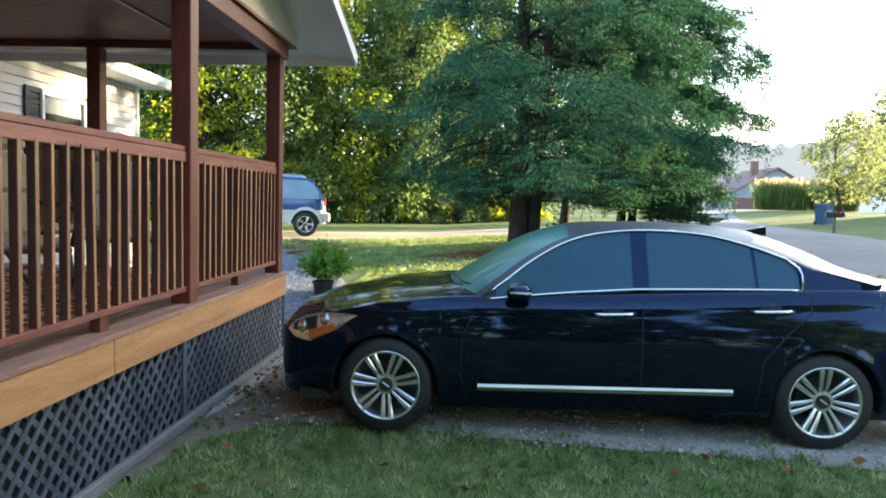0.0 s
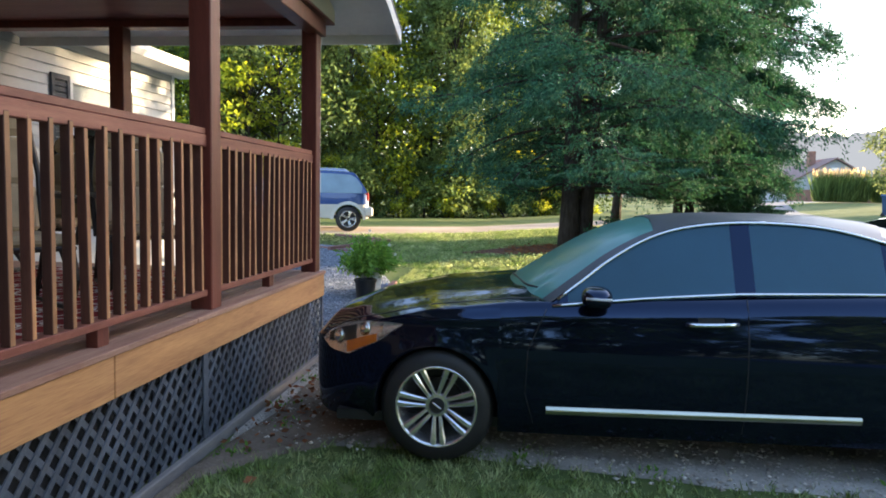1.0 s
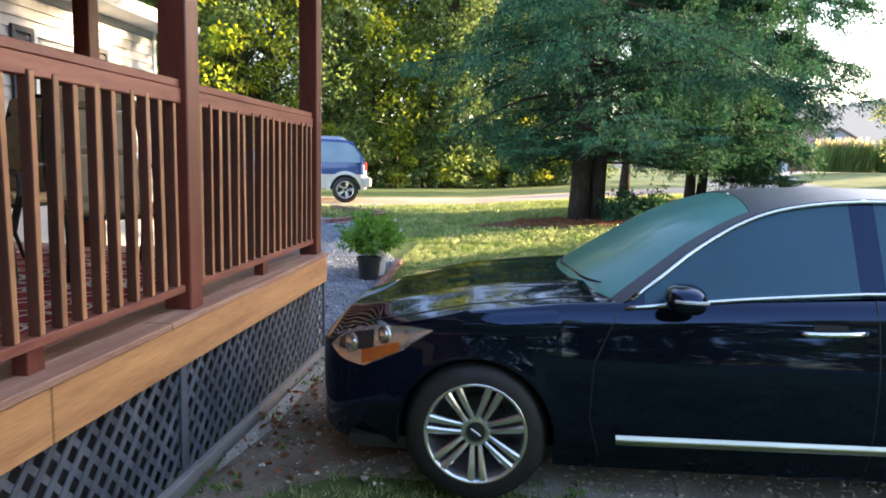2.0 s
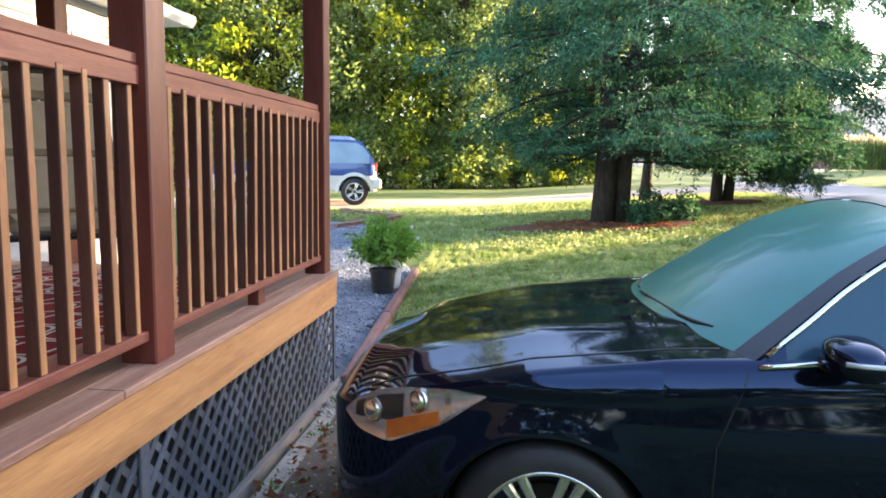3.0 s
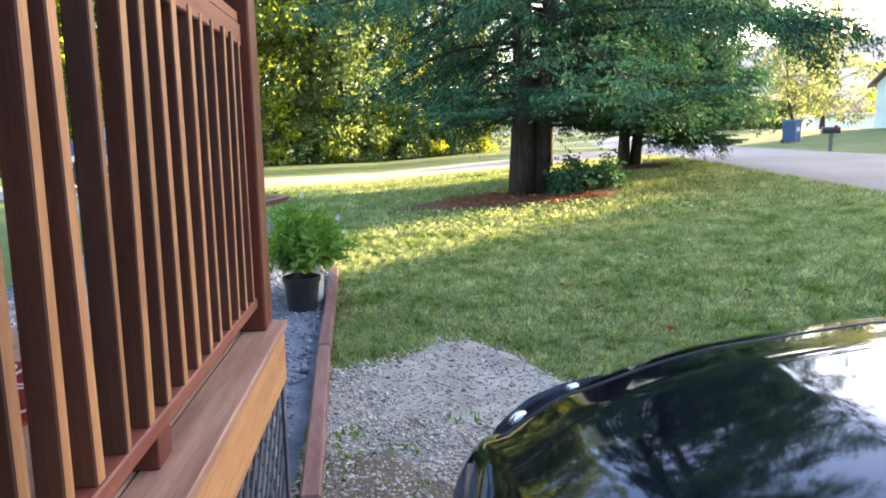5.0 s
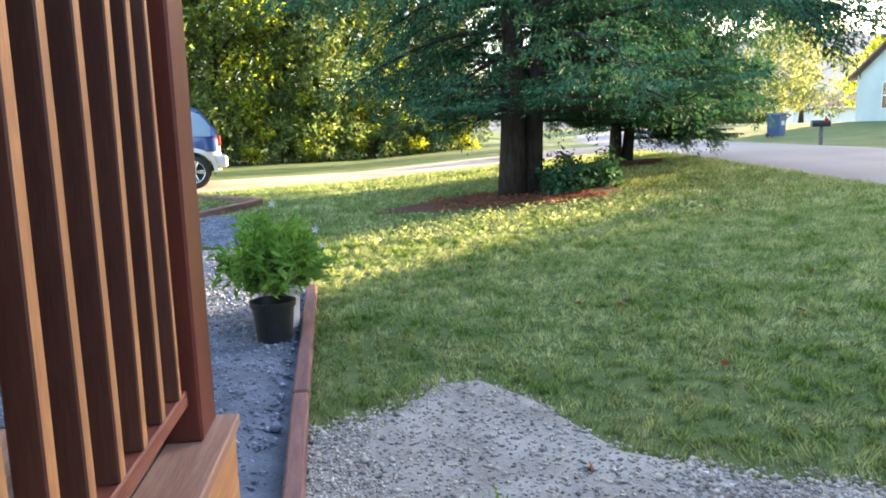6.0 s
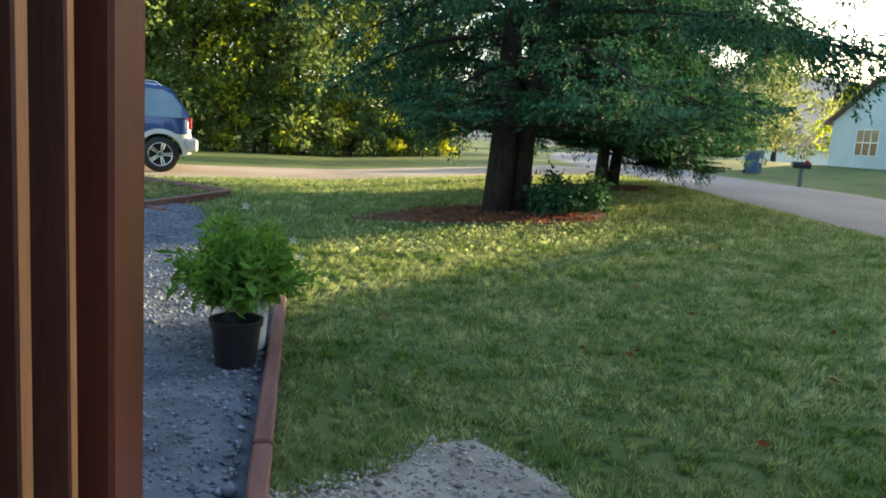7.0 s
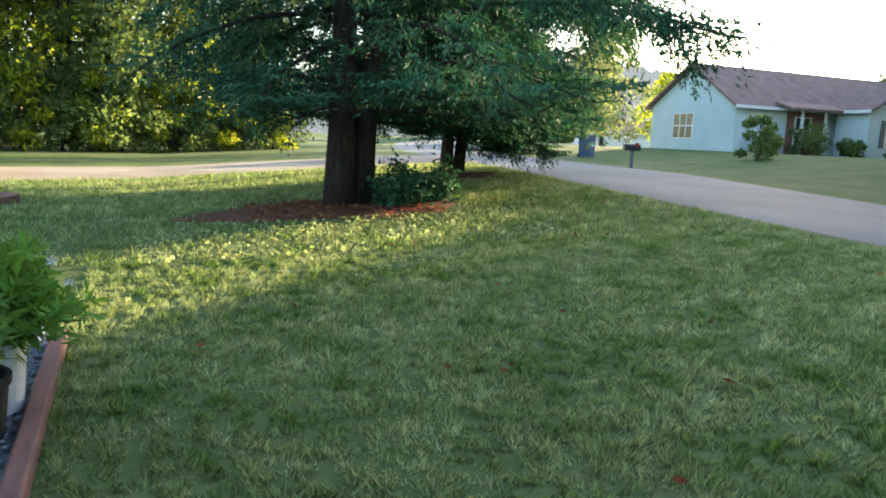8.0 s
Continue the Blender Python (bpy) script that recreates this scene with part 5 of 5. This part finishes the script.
for name, a, b, m in (("lower_body", 0.42, 0.86, M_SUVTAN), ("upper_body", 0.86, 1.22, M_SUVBLUE)):
    bm = nb()
    for s in (1, -1):
        sheet(bm, lambda x, v: suv_skin(x, a, min(b, interp(x, S_TOP)), s)(v), sxs, lin(0, 1, 6))
    for xe in (sxs[0], sxs[-1]):
        sheet(bm, lambda y, v: (xe + 0.0, y * suv_w(xe), (a if name == "upper_body" else 0.45) + (min(b, interp(xe, S_TOP)) - a) * v), lin(-1, 1, 6), lin(0, 1, 3))
    bmesh.ops.recalc_face_normals(bm, faces=bm.faces[:])
    part(name, bm, m, suv, smooth=True)
part("bonnet", (lambda q: (sheet(q, lambda x, v: (x, suv_w(x) * 0.97 * v, interp(x, S_TOP) + 0.04 * (1 - v * v)), lin(-2.6, -1.0, 12), lin(-1, 1, 11)), q)[1])(nb()), M_SUVBLUE, suv, smooth=True)
S_ROOF = [(-1.12, 1.22), (-0.55, 1.76), (-0.2, 1.87), (0.8, 1.91), (1.9, 1.88), (2.15, 1.82), (2.56, 1.22)]
bm = nb()
sheet(bm, lambda t, v: (lambda p: (p[0], v * (0.97 - 0.26 * (p[1] - 1.22)), p[1] + 0.03 * (1 - v * v)))(along(S_ROOF, t)), lin(0.32, 0.84, 24), lin(-1, 1, 11))
part("roof", bm, M_SUVBLUE, suv, smooth=True)
for nm, a, b in (("windscreen", 0.0, 0.32), ("rear_window", 0.84, 1.0)):
    bm = nb()
    sheet(bm, lambda t, v: (lambda p: (p[0], v * (0.97 - 0.26 * (p[1] - 1.22)), p[1] + 0.03 * (1 - v * v)))(along(S_ROOF, t)), lin(a, b, 8), lin(-1, 1, 9))
    part(nm, bm, M_SUVGLASS, suv, smooth=True)


def suv_flank(x, z, s, out=0.0):
    return Vector((x, s * (0.97 - 0.26 * (z - 1.22) + out), z))


def suv_roof_z(x):
    pts = [along(S_ROOF, t) for t in lin(0, 1, 60)]
    return float(np.interp(x, [p[0] for p in pts], [p[1] for p in pts]))


for s in (1, -1):
    for nm, a, b, m in (("side_window", -0.95, -0.08, M_SUVGLASS), ("pillar", -0.08, 0.04, M_SUVBLUE), ("side_window", 0.04, 0.95, M_SUVGLASS), ("pillar", 0.95, 1.07, M_SUVTAN), ("side_window", 1.07, 2.36, M_SUVGLASS), ("pillar", 2.36, 2.55, M_SUVBLUE)):
        bm = nb()
        sheet(bm, lambda x, v: suv_flank(x, 1.22 + (max(1.221, suv_roof_z(x) - 0.07) - 1.22) * v, s), lin(a, b, 8), lin(0, 1, 5))
        part(nm, bm, m, suv, smooth=True)
    bm = nb()
    sheet(bm, lambda x, v: suv_flank(x, max(1.22, suv_roof_z(x) - 0.07 + 0.08 * v), s, 0.003 - 0.02 * v), lin(-1.1, 2.5, 30), lin(0, 1, 3))
    part("roof_edge", bm, M_SUVBLUE, suv, smooth=True)
    part("roof_rail", tube(nb(), [(x, s * 0.72, z) for x, z in ((-0.3, 1.88), (-0.2, 1.97), (0.8, 2.0), (1.8, 1.97), (1.95, 1.88))], 0.022, 6), M_CHROME, suv)
    for h in S_HUB:
        bm = nb()
        sheet(bm, lambda a, t: (h + (0.46 + 0.10 * t) * math.sin(a), s * (suv_w(h) + 0.02 - 0.015 * t), 0.40 + (0.46 + 0.10 * t) * math.cos(a)), lin(-1.6, 1.6, 20), lin(0, 1, 3))
        part("wheel_arch", bm, M_SUVTAN, suv, smooth=True)
        bm = nb()
        sheet(bm, lambda a, t: (h + 0.48 * math.sin(a), s * (0.98 - 0.4 * t), 0.40 + 0.48 * math.cos(a)), lin(-1.8, 1.8, 18), lin(0, 1, 2))
        part("wheel_well", bm, M_BLACK, suv)
        car_wheel(suv, pose(h, s * 0.86, 0.40, 0, 0, 0 if s < 0 else 180), R=0.40, rim=0.26, wide=0.26, pairs=5)
    part("running_board", bx(-1.05, 0.98, min(s * 0.95, s * 1.06), max(s * 0.95, s * 1.06), 0.36, 0.42, bev=0.015), M_SUVTAN, suv)
    part("tail_lamp", bx(2.51, 2.58, min(s * 0.93, s * 0.985), max(s * 0.93, s * 0.985), 0.98, 1.24, bev=0.02), M_RED, suv, "red tail lamp")
    for x0 in (-0.2, 0.8):
        part("door_handle", bx(x0, x0 + 0.17, min(s * 0.985, s * 1.02), max(s * 0.985, s * 1.02), 1.06, 1.10, bev=0.01), M_CHROME, suv)
part("rear_bumper", bx(2.42, 2.72, -0.97, 0.97, 0.48, 0.78, bev=0.05), M_SUVTAN, suv)
part("front_bumper", bx(-2.75, -2.45, -0.97, 0.97, 0.45, 0.75, bev=0.05), M_SUVTAN, suv)
part("underbody", bx(-2.4, 2.4, -0.7, 0.7, 0.4, 0.5), M_BLACK, suv)
part("cabin_seats", box(box(nb(), -0.4, -0.2, -0.7, 0.7, 0.7, 1.4, bev=0.05), 0.6, 0.8, -0.7, 0.7, 0.7, 1.4, bev=0.05), M_SEAT, suv)

# ---- path side: edging, planters ----
def timber(x0, y0, x1, y1, w=0.09, h=0.11, group="garden edging timbers"):
    L = math.dist((x0, y0), (x1, y1))
    a = math.degrees(math.atan2(-(x1 - x0), y1 - y0))
    za, zb = G(x0, y0), G(x1, y1)
    t = thing("edging_timber", pose(x0, y0, za - 0.03, math.degrees(math.atan2(zb - za, L)), 0, a), "red-brown weathered landscape timber edging the path", "edging", group)
    part("timber", bx(-w / 2, w / 2, 0, L - 0.006, 0, h, bev=0.012), M_TIMBER, t)


timber(-2.00, 7.78, -2.13, 9.88)
timber(-2.13, 9.90, -2.26, 12.55)
timber(-4.75, 17.55, -3.76, 19.85, 0.12, 0.13)
timber(-3.76, 19.9, -5.6, 21.4, 0.12, 0.13)
timber(-6.1, 18.9, -4.3, 17.45, 0.10, 0.08)


def planter(x, y, r0, r1, h, m, label):
    p = thing("plant_pot", (x, y, G(x, y) + 0.012), label, "plant pot")
    part("pot", lathe(nb(), [(r0, 0), (r1, h * 0.86), (r1 + 0.012, h * 0.86), (r1 + 0.014, h), (r1 - 0.004, h), (r1 - 0.012, h - 0.05), (r0 * 0.9, 0.05)], 32), m, p, smooth=False)
    part("soil", lathe(nb(), [(r1 - 0.03, h - 0.07), (0.01, h - 0.05)], 20), M_DIRT, p)
    return p


planter(-2.42, 11.10, 0.125, 0.15, 0.29, M_POT, "black plastic nursery pot on the gravel")
planter(-2.41, 11.44, 0.135, 0.16, 0.43, M_BUCKET, "white plastic bucket used as a planter")


def bushy_plant(x, y, z, rng):
    p = thing("potted_plant", (x, y, z), "bushy bright green feathery plant in the pots", "plant")
    st = nb()
    C, D, C2, D2 = [], [], [], []
    for i in range(95):
        az, sp = rng.uniform(0, 6.283), rng.uniform(0.1, 1.0)
        L = rng.uniform(0.28, 0.53)
        pts = [Vector((0.06 * math.cos(az), 0.06 * math.sin(az), -0.1))]
        d = Vector((math.cos(az) * sp, math.sin(az) * sp, 1.0)).normalized()
        for k in range(6):
            d = (d + Vector((0, 0, -0.16 * sp)) + Vector(rng.normal(0, 0.05, 3))).normalized()
            pts.append(pts[-1] + d * L / 6)
        tube(st, pts, [0.006 - 0.0007 * k for k in range(7)], 4)
        for k in range(1, 7):
            n = 8
            C.append(np.array(pts[k]) + rng.normal(0, 0.025, (n, 3)))
            D.append(np.array(d) * 0.5 + rng.normal(0, 0.8, (n, 3)))
        if i % 14 == 0:
            C2.append(np.array([pts[4]])); D2.append(np.array([[d.x, d.y, -0.15]]))
    tagged(part("stem_cluster", st, M_PLANT, p), kind="stuff")
    tagged(part("leaf_mass", leaf_mesh("leaf_mass", np.concatenate(C), np.concatenate(D), 0.10, 0.028, M_PLANT, rng), None, p), kind="stuff")
    for c_, d_ in zip(C2, D2):
        part("broad_leaf", leaf_mesh("broad_leaf", c_, d_, 0.24, 0.09, M_PLANT, rng), None, p, "broad pale green leaf")
    for dx, dy, dz in ((0.33, -0.2, 0.36), (0.02, -0.1, 0.55), (0.36, 0.1, 0.2)):
        fl = nb()
        for k in range(5):
            a = k * 1.257
            c = Vector((dx, dy, dz))
            e1, e2 = Vector((math.cos(a), -0.3, math.sin(a))) * 0.026, Vector((math.cos(a + 0.9), -0.3, math.sin(a + 0.9))) * 0.018
            fl.faces.new([fl.verts.new(c), fl.verts.new(c + e2), fl.verts.new(c + e1 * 1.2)])
        part("flower", fl, M_PETAL, p, "small white flower")


bushy_plant(-2.43, 11.42, G(-2.43, 11.42) + 0.42, np.random.default_rng(21))

# ---- porch furniture ----
rug = thing("rug", (-3.55, 5.75, DECK + 0.003), "red outdoor rug with a white trellis pattern", "rug")
part("woven_base", bx(-1.0, 1.0, -1.55, 1.55, 0, 0.006), M_RUG, rug)
pat = nb()
for i in range(9):
    for j in range(13):
        cx, cy = -0.88 + i * 0.22, -1.42 + j * 0.237
        ring = [Vector((cx + 0.105 * math.copysign(abs(math.cos(a)) ** 0.7, math.cos(a)), cy + 0.115 * math.copysign(abs(math.sin(a)) ** 0.7, math.sin(a)), 0.0075)) for a in lin(0, 2 * math.pi, 17)[:-1]]
        inner = [Vector((cx, cy, 0.0075)).lerp(p, 0.84) for p in ring]
        A, B = [pat.verts.new(p) for p in ring], [pat.verts.new(p) for p in inner]
        for q in range(16):
            pat.faces.new((A[q], A[(q + 1) % 16], B[(q + 1) % 16], B[q]))
part("trellis_pattern", pat, M_RUGLINE, rug, "white woven trellis lines")


def patio_chair(m):
    c = thing("patio_chair", m, "high-backed tan padded patio chair with a dark metal frame", "chair", "patio chairs")
    part("seat", box(nb(), -0.24, 0.24, -0.25, 0.25, 0.38, 0.46, bev=0.03), M_SLING, c)
    back = pose(0, 0.24, 0.42, -14, 0, 0)
    part("backrest", box(box(nb(), -0.25, 0.25, -0.04, 0.03, 0.03, 0.33, bev=0.025, m=back), -0.25, 0.25, -0.04, 0.03, 0.335, 0.62, bev=0.025, m=back), M_SLING, c)
    part("head_pillow", box(nb(), -0.24, 0.24, -0.06, 0.03, 0.63, 0.76, bev=0.03, m=back), M_SLING, c, "golden tan head pillow")
    loop = [back @ Vector(p) for p in [(-0.27, 0.02, -0.05), (-0.29, 0.02, 0.4), (-0.26, 0.02, 0.70), (-0.18, 0.02, 0.79), (0.18, 0.02, 0.79), (0.26, 0.02, 0.70), (0.29, 0.02, 0.4), (0.27, 0.02, -0.05)]]
    part("back_frame", tube(nb(), loop, 0.019, 8), M_FRAME, c)
    for s in (-1, 1):
        part("armrest", tube(nb(), [(s * 0.29, 0.30, 0.68), (s * 0.31, 0.0, 0.67), (s * 0.31, -0.24, 0.64), (s * 0.30, -0.27, 0.55), (s * 0.28, -0.22, 0.40)], 0.017, 8), M_FRAME, c)
        part("rocker_leg", tube(nb(), [(s * 0.26, -0.22, 0.40), (s * 0.26, -0.28, 0.2), (s * 0.26, -0.2, 0.025), (s * 0.26, 0.1, 0.02), (s * 0.26, 0.36, 0.03), (s * 0.26, 0.28, 0.2), (s * 0.26, 0.2, 0.40)], 0.016, 8), M_FRAME, c)
    part("seat_frame", tube(nb(), [(-0.26, -0.25, 0.38), (0.26, -0.25, 0.38), (0.26, 0.25, 0.38), (-0.26, 0.25, 0.38)], 0.016, 8, closed=True), M_FRAME, c)
    return c


ch = patio_chair(pose(-3.0, 6.2, DECK + 0.012, 0, 0, 42))
for x, y, a in ((-3.1, 4.95, 55), (-4.6, 5.2, -85), (-4.2, 6.9, 0)):
    copy_thing(ch, pose(x, y, DECK + 0.012, 0, 0, a))
tb = thing("patio_table", (-3.95, 5.75, DECK + 0.012), "dark metal patio table on the rug", "table")
part("tabletop", lathe(nb(), [(0.5, 0.66), (0.52, 0.67), (0.52, 0.69), (0.5, 0.70)], 36), M_FRAME, tb)
for a in range(4):
    q = a * math.pi / 2 + 0.5
    part("leg", tube(nb(), [(0.15 * math.cos(q), 0.15 * math.sin(q), 0.66), (0.2 * math.cos(q), 0.2 * math.sin(q), 0.3), (0.38 * math.cos(q), 0.38 * math.sin(q), 0.0)], 0.016, 6), M_FRAME, tb)

# young sprays at the foot of the big cedar
def sprout(x, y, h, r, seed):
    rng = np.random.default_rng(seed)
    g = G(x, y)
    t = thing("cedar_sapling", (x, y, g), "low dark cedar sprays at the trunk's foot", "shrub", "cedar saplings")
    wd, C, D = nb(), [], []
    for k in range(16):
        az, e = rng.uniform(0, 6.283), rng.uniform(0.3, 1.6)
        pts = branch_pts((0, 0, 0.02), (math.cos(az), math.sin(az), e), h * rng.uniform(0.6, 1.1), 0.5, 8, rng)
        wood(wd, pts[::2], [0.012, 0.010, 0.008, 0.005, 0.002], 4)
        for p_ in pts[2:]:
            C.append(np.array(p_) + rng.normal(0, 0.10 * r, (16, 3)))
            D.append(rng.normal(0, 1, (16, 3)))
    part("stem", wd, M_BARK, t)
    part("crown", leaf_mesh("crown", np.concatenate(C), np.concatenate(D), 0.12, 0.05, M_CEDAR, rng, kite=False), None, t)


for i, (x, y, h) in enumerate(((1.75, 18.3, 0.5), (2.4, 18.9, 0.75))):
    sprout(x, y, h, 1.0, 700 + i)

# ---- grass, stones, fallen leaves ----
def south_edge(x):
    return np.interp(x, (-2.02, -1.2, -0.6, 0.5, 2.5, 5.6), (5.4, 5.5, 5.42, 5.2, 5.03, 5.0))


def north_edge(x):
    return np.interp(x, (-2.02, -1.6, -1.35, -1.1, -0.85, -0.6, -0.1, 0.4, 2.5, 5.6), (9.6, 9.8, 10.02, 10.05, 9.72, 9.1, 8.75, 8.6, 8.3, 8.6))


def path_edge(y):
    return np.interp(y, (7.6, 9, 12.5, 15, 18.2, 20), (-2.05, -2.1, -2.2, -3.0, -3.9, -6.0))


def bare(x, y):
    """True where nothing grows, with ragged borders."""
    wob = 0.12 * np.sin(3.1 * x + 1.7 * y) + 0.09 * np.sin(7.3 * x - 4.1 * y) + RNG.normal(0, 0.11, len(x))
    drive = (x > -2.05) & (y > south_edge(x) + 0.1 + wob) & (y < north_edge(x) - 0.1 + wob)
    path = (x < path_edge(y)) & (y > 7.4) & (y < 20)
    house = (x < -2.0) & (y < 8.0)
    road = x > np.interp(y, (-40, 6, 14, 25.5, 38), (5.3, 5.4, 5.9, 7.0, 8.6)) + 0.5 * wob - 0.1
    far = y > np.interp(x, (-6, 0, 4, 8), (22.6, 25.2, 27, 28.5)) - 0.1
    mulch = ((x - 0.8) / 1.9) ** 2 + ((y - 18.0) / 1.45) ** 2 < 1 + wob
    edge_dirt = (x < np.interp(y, (3, 4.8, 5.4, 6.1), (-2.04, -2.0, -1.6, -0.9)) + 0.8 * np.minimum(wob, 0.1)) & (y < 7.8)
    return drive | path | house | road | far | mulch | edge_dirt


def ground_z(x, y):
    return np.array([G(a, b) for a, b in zip(x, y)])


def grass(name, n, x0, x1, y0, y1, h, w, seed):
    rng = np.random.default_rng(seed)
    x, y = rng.uniform(x0, x1, n), rng.uniform(y0, y1, n)
    keep = ~bare(x, y)
    x, y = x[keep], y[keep]
    m = len(x)
    big = np.array([noise.noise((a * 1.3, b * 1.3, 9)) for a, b in zip(x, y)])
    mid = np.array([noise.noise((a * 10.5, b * 10.5, 4)) for a, b in zip(x, y)])
    flow = np.array([noise.noise((a * 4.5, b * 4.5, 17)) for a, b in zip(x, y)])
    tuft = np.clip(0.9 + 0.5 * big + 1.9 * mid, 0.1, 2.3)
    hh = h * rng.uniform(0.5, 1.35, m) * tuft
    az = rng.uniform(0, 6.283, m)
    ln = rng.normal(0, 0.38, (m, 2)) + 0.5 * np.stack([np.cos(9 * flow), np.sin(9 * flow)], 1)
    z = ground_z(x, y) - 0.025
    v = np.empty((m, 3, 3))
    ca, sa = np.cos(az) * w / 2, np.sin(az) * w / 2
    v[:, 0] = np.stack([x - ca, y - sa, z], 1)
    v[:, 1] = np.stack([x + ca, y + sa, z], 1)
    v[:, 2] = np.stack([x + ln[:, 0] * hh, y + ln[:, 1] * hh, z + hh], 1)
    me = raw_mesh(name, v.reshape(-1, 3), np.arange(3 * m).reshape(m, 3), M_GRASS)
    return tagged(new(name, me), "short mown green grass blades", "grass", "", "stuff")


grass("grass", 400000, -2.3, 6.2, 7.6, 15, 0.034, 0.014, 1)
grass("grass", 150000, -2.0, 5.6, 1.5, 5.7, 0.038, 0.012, 2)
grass("grass", 230000, -6.5, 8.5, 15, 29, 0.05, 0.016, 3)


def stones(name, n, x0, x1, y0, y1, size, inside, material, label, seed):
    rng = np.random.default_rng(seed)
    x, y = rng.uniform(x0, x1, n), rng.uniform(y0, y1, n)
    keep = inside(x, y, rng)
    x, y = x[keep], y[keep]
    m = len(x)
    s = size * rng.lognormal(0, 0.35, m)
    base = np.array([(1, 0, 0), (-1, 0, 0), (0, 1, 0), (0, -1, 0), (0, 0, 0.7), (0, 0, -0.5)])
    q = base[None] * s[:, None, None] * rng.uniform(0.6, 1.3, (m, 6, 1)) + rng.normal(0, 0.18, (m, 6, 3)) * s[:, None, None]
    c = np.stack([x, y, ground_z(x, y) + 0.014], 1)
    f = np.array([(0, 2, 4), (2, 1, 4), (1, 3, 4), (3, 0, 4), (2, 0, 5), (1, 2, 5), (3, 1, 5), (0, 3, 5)])
    faces = (f[None] + 6 * np.arange(m)[:, None, None]).reshape(-1, 3)
    me = raw_mesh(name, (q + c[:, None]).reshape(-1, 3), faces, material)
    return tagged(new(name, me), label, "gravel", "", "stuff")


stones("loose_gravel", 42000, -2.1, 0.6, 7.2, 10.3, 0.0095, lambda x, y, r: (y < north_edge(x) + r.normal(0, 0.05, len(x)) - 0.08) & ((((x + 1.0) / 0.75) ** 2 + ((y - 9.25) / 0.8) ** 2 > 1) | (r.uniform(0, 1, len(x)) < 0.25)), M_STONE, "loose pale crushed stone on the driveway", 5)
stones("loose_gravel", 9000, -2.0, 4.5, 4.9, 7.2, 0.010, lambda x, y, r: (y > south_edge(x) + r.normal(0, 0.1, len(x))), M_STONE, "loose pale crushed stone on the driveway", 6)
stones("path_gravel", 26000, -5.5, -2.1, 7.8, 18, 0.013, lambda x, y, r: (x < path_edge(y) - 0.1), M_STONEB, "loose blue-grey gravel of the path", 7)


def litter(name, n, box_, size, material, label, seed, wh=0.55):
    rng = np.random.default_rng(seed)
    x, y = rng.uniform(box_[0], box_[1], n), rng.uniform(box_[2], box_[3], n)
    c = np.stack([x, y, ground_z(x, y) + 0.03], 1)
    d = rng.normal(0, 1, (n, 3)) * np.array((1, 1, 0.25))
    return tagged(new(name, leaf_mesh(name, c, d, size, size * wh, material, rng)), label, "leaves", "", "stuff")


litter("fallen_leaves", 26, (-1.9, 4.5, 3.6, 5.3), 0.085, M_DEADLEAF, "scattered red-brown fallen leaves on the grass", 31)
litter("fallen_leaves", 60, (-2.0, 6, 8.6, 20), 0.08, M_DEADLEAF, "scattered red-brown fallen leaves on the grass", 32)
litter("fallen_leaves", 160, (-2.0, -1.5, 5.3, 7.6), 0.06, M_DEADLEAF, "dry leaf litter along the skirting", 33)
litter("mulch_chips", 900, (-0.6, 2.2, 17.1, 19.2), 0.10, M_DEADLEAF, "red bark chips round the trunks", 34, 0.3)
litter("ground_cover", 1400, (-2.0, 3.0, 14.8, 17.2), 0.06, M_GRASS, "low bright leafy ground cover before the mulch bed", 35, 0.7)
litter("bed_plants", 900, (-6.0, -4.2, 19.0, 21.5), 0.14, M_YELLOW, "low yellowing plants in the timbered bed", 36, 0.4)


def weeds(x, y, n, h, rng):
    c = np.stack([x + rng.normal(0, 0.06, n), y + rng.normal(0, 0.06, n), np.full(n, G(x, y) + 0.01)], 1)
    d = np.stack([rng.normal(0, 0.6, n), rng.normal(0, 0.6, n), np.ones(n)], 1)
    return c, d


rng = np.random.default_rng(600)
spots = [weeds(x, y, 20, 0.06, rng) for x, y in ((-1.9, 8.2), (-1.95, 8.0), (-1.85, 8.5), (-1.6, 8.35), (-1.3, 8.6), (-1.93, 6.9), (-1.9, 7.4), (-1.2, 8.0), (-1.95, 6.2), (-1.75, 5.75), (-0.95, 8.45), (-1.9, 5.2), (-1.8, 7.7), (-1.55, 7.9), (-0.2, 5.4), (0.6, 5.25), (1.9, 5.3))]
tagged(new("weeds", leaf_mesh("weeds", np.concatenate([c for c, d in spots]), np.concatenate([d for c, d in spots]), 0.042, 0.018, M_PLANT, rng)), "small green weeds in the gravel and earth", "weeds", "", "stuff")
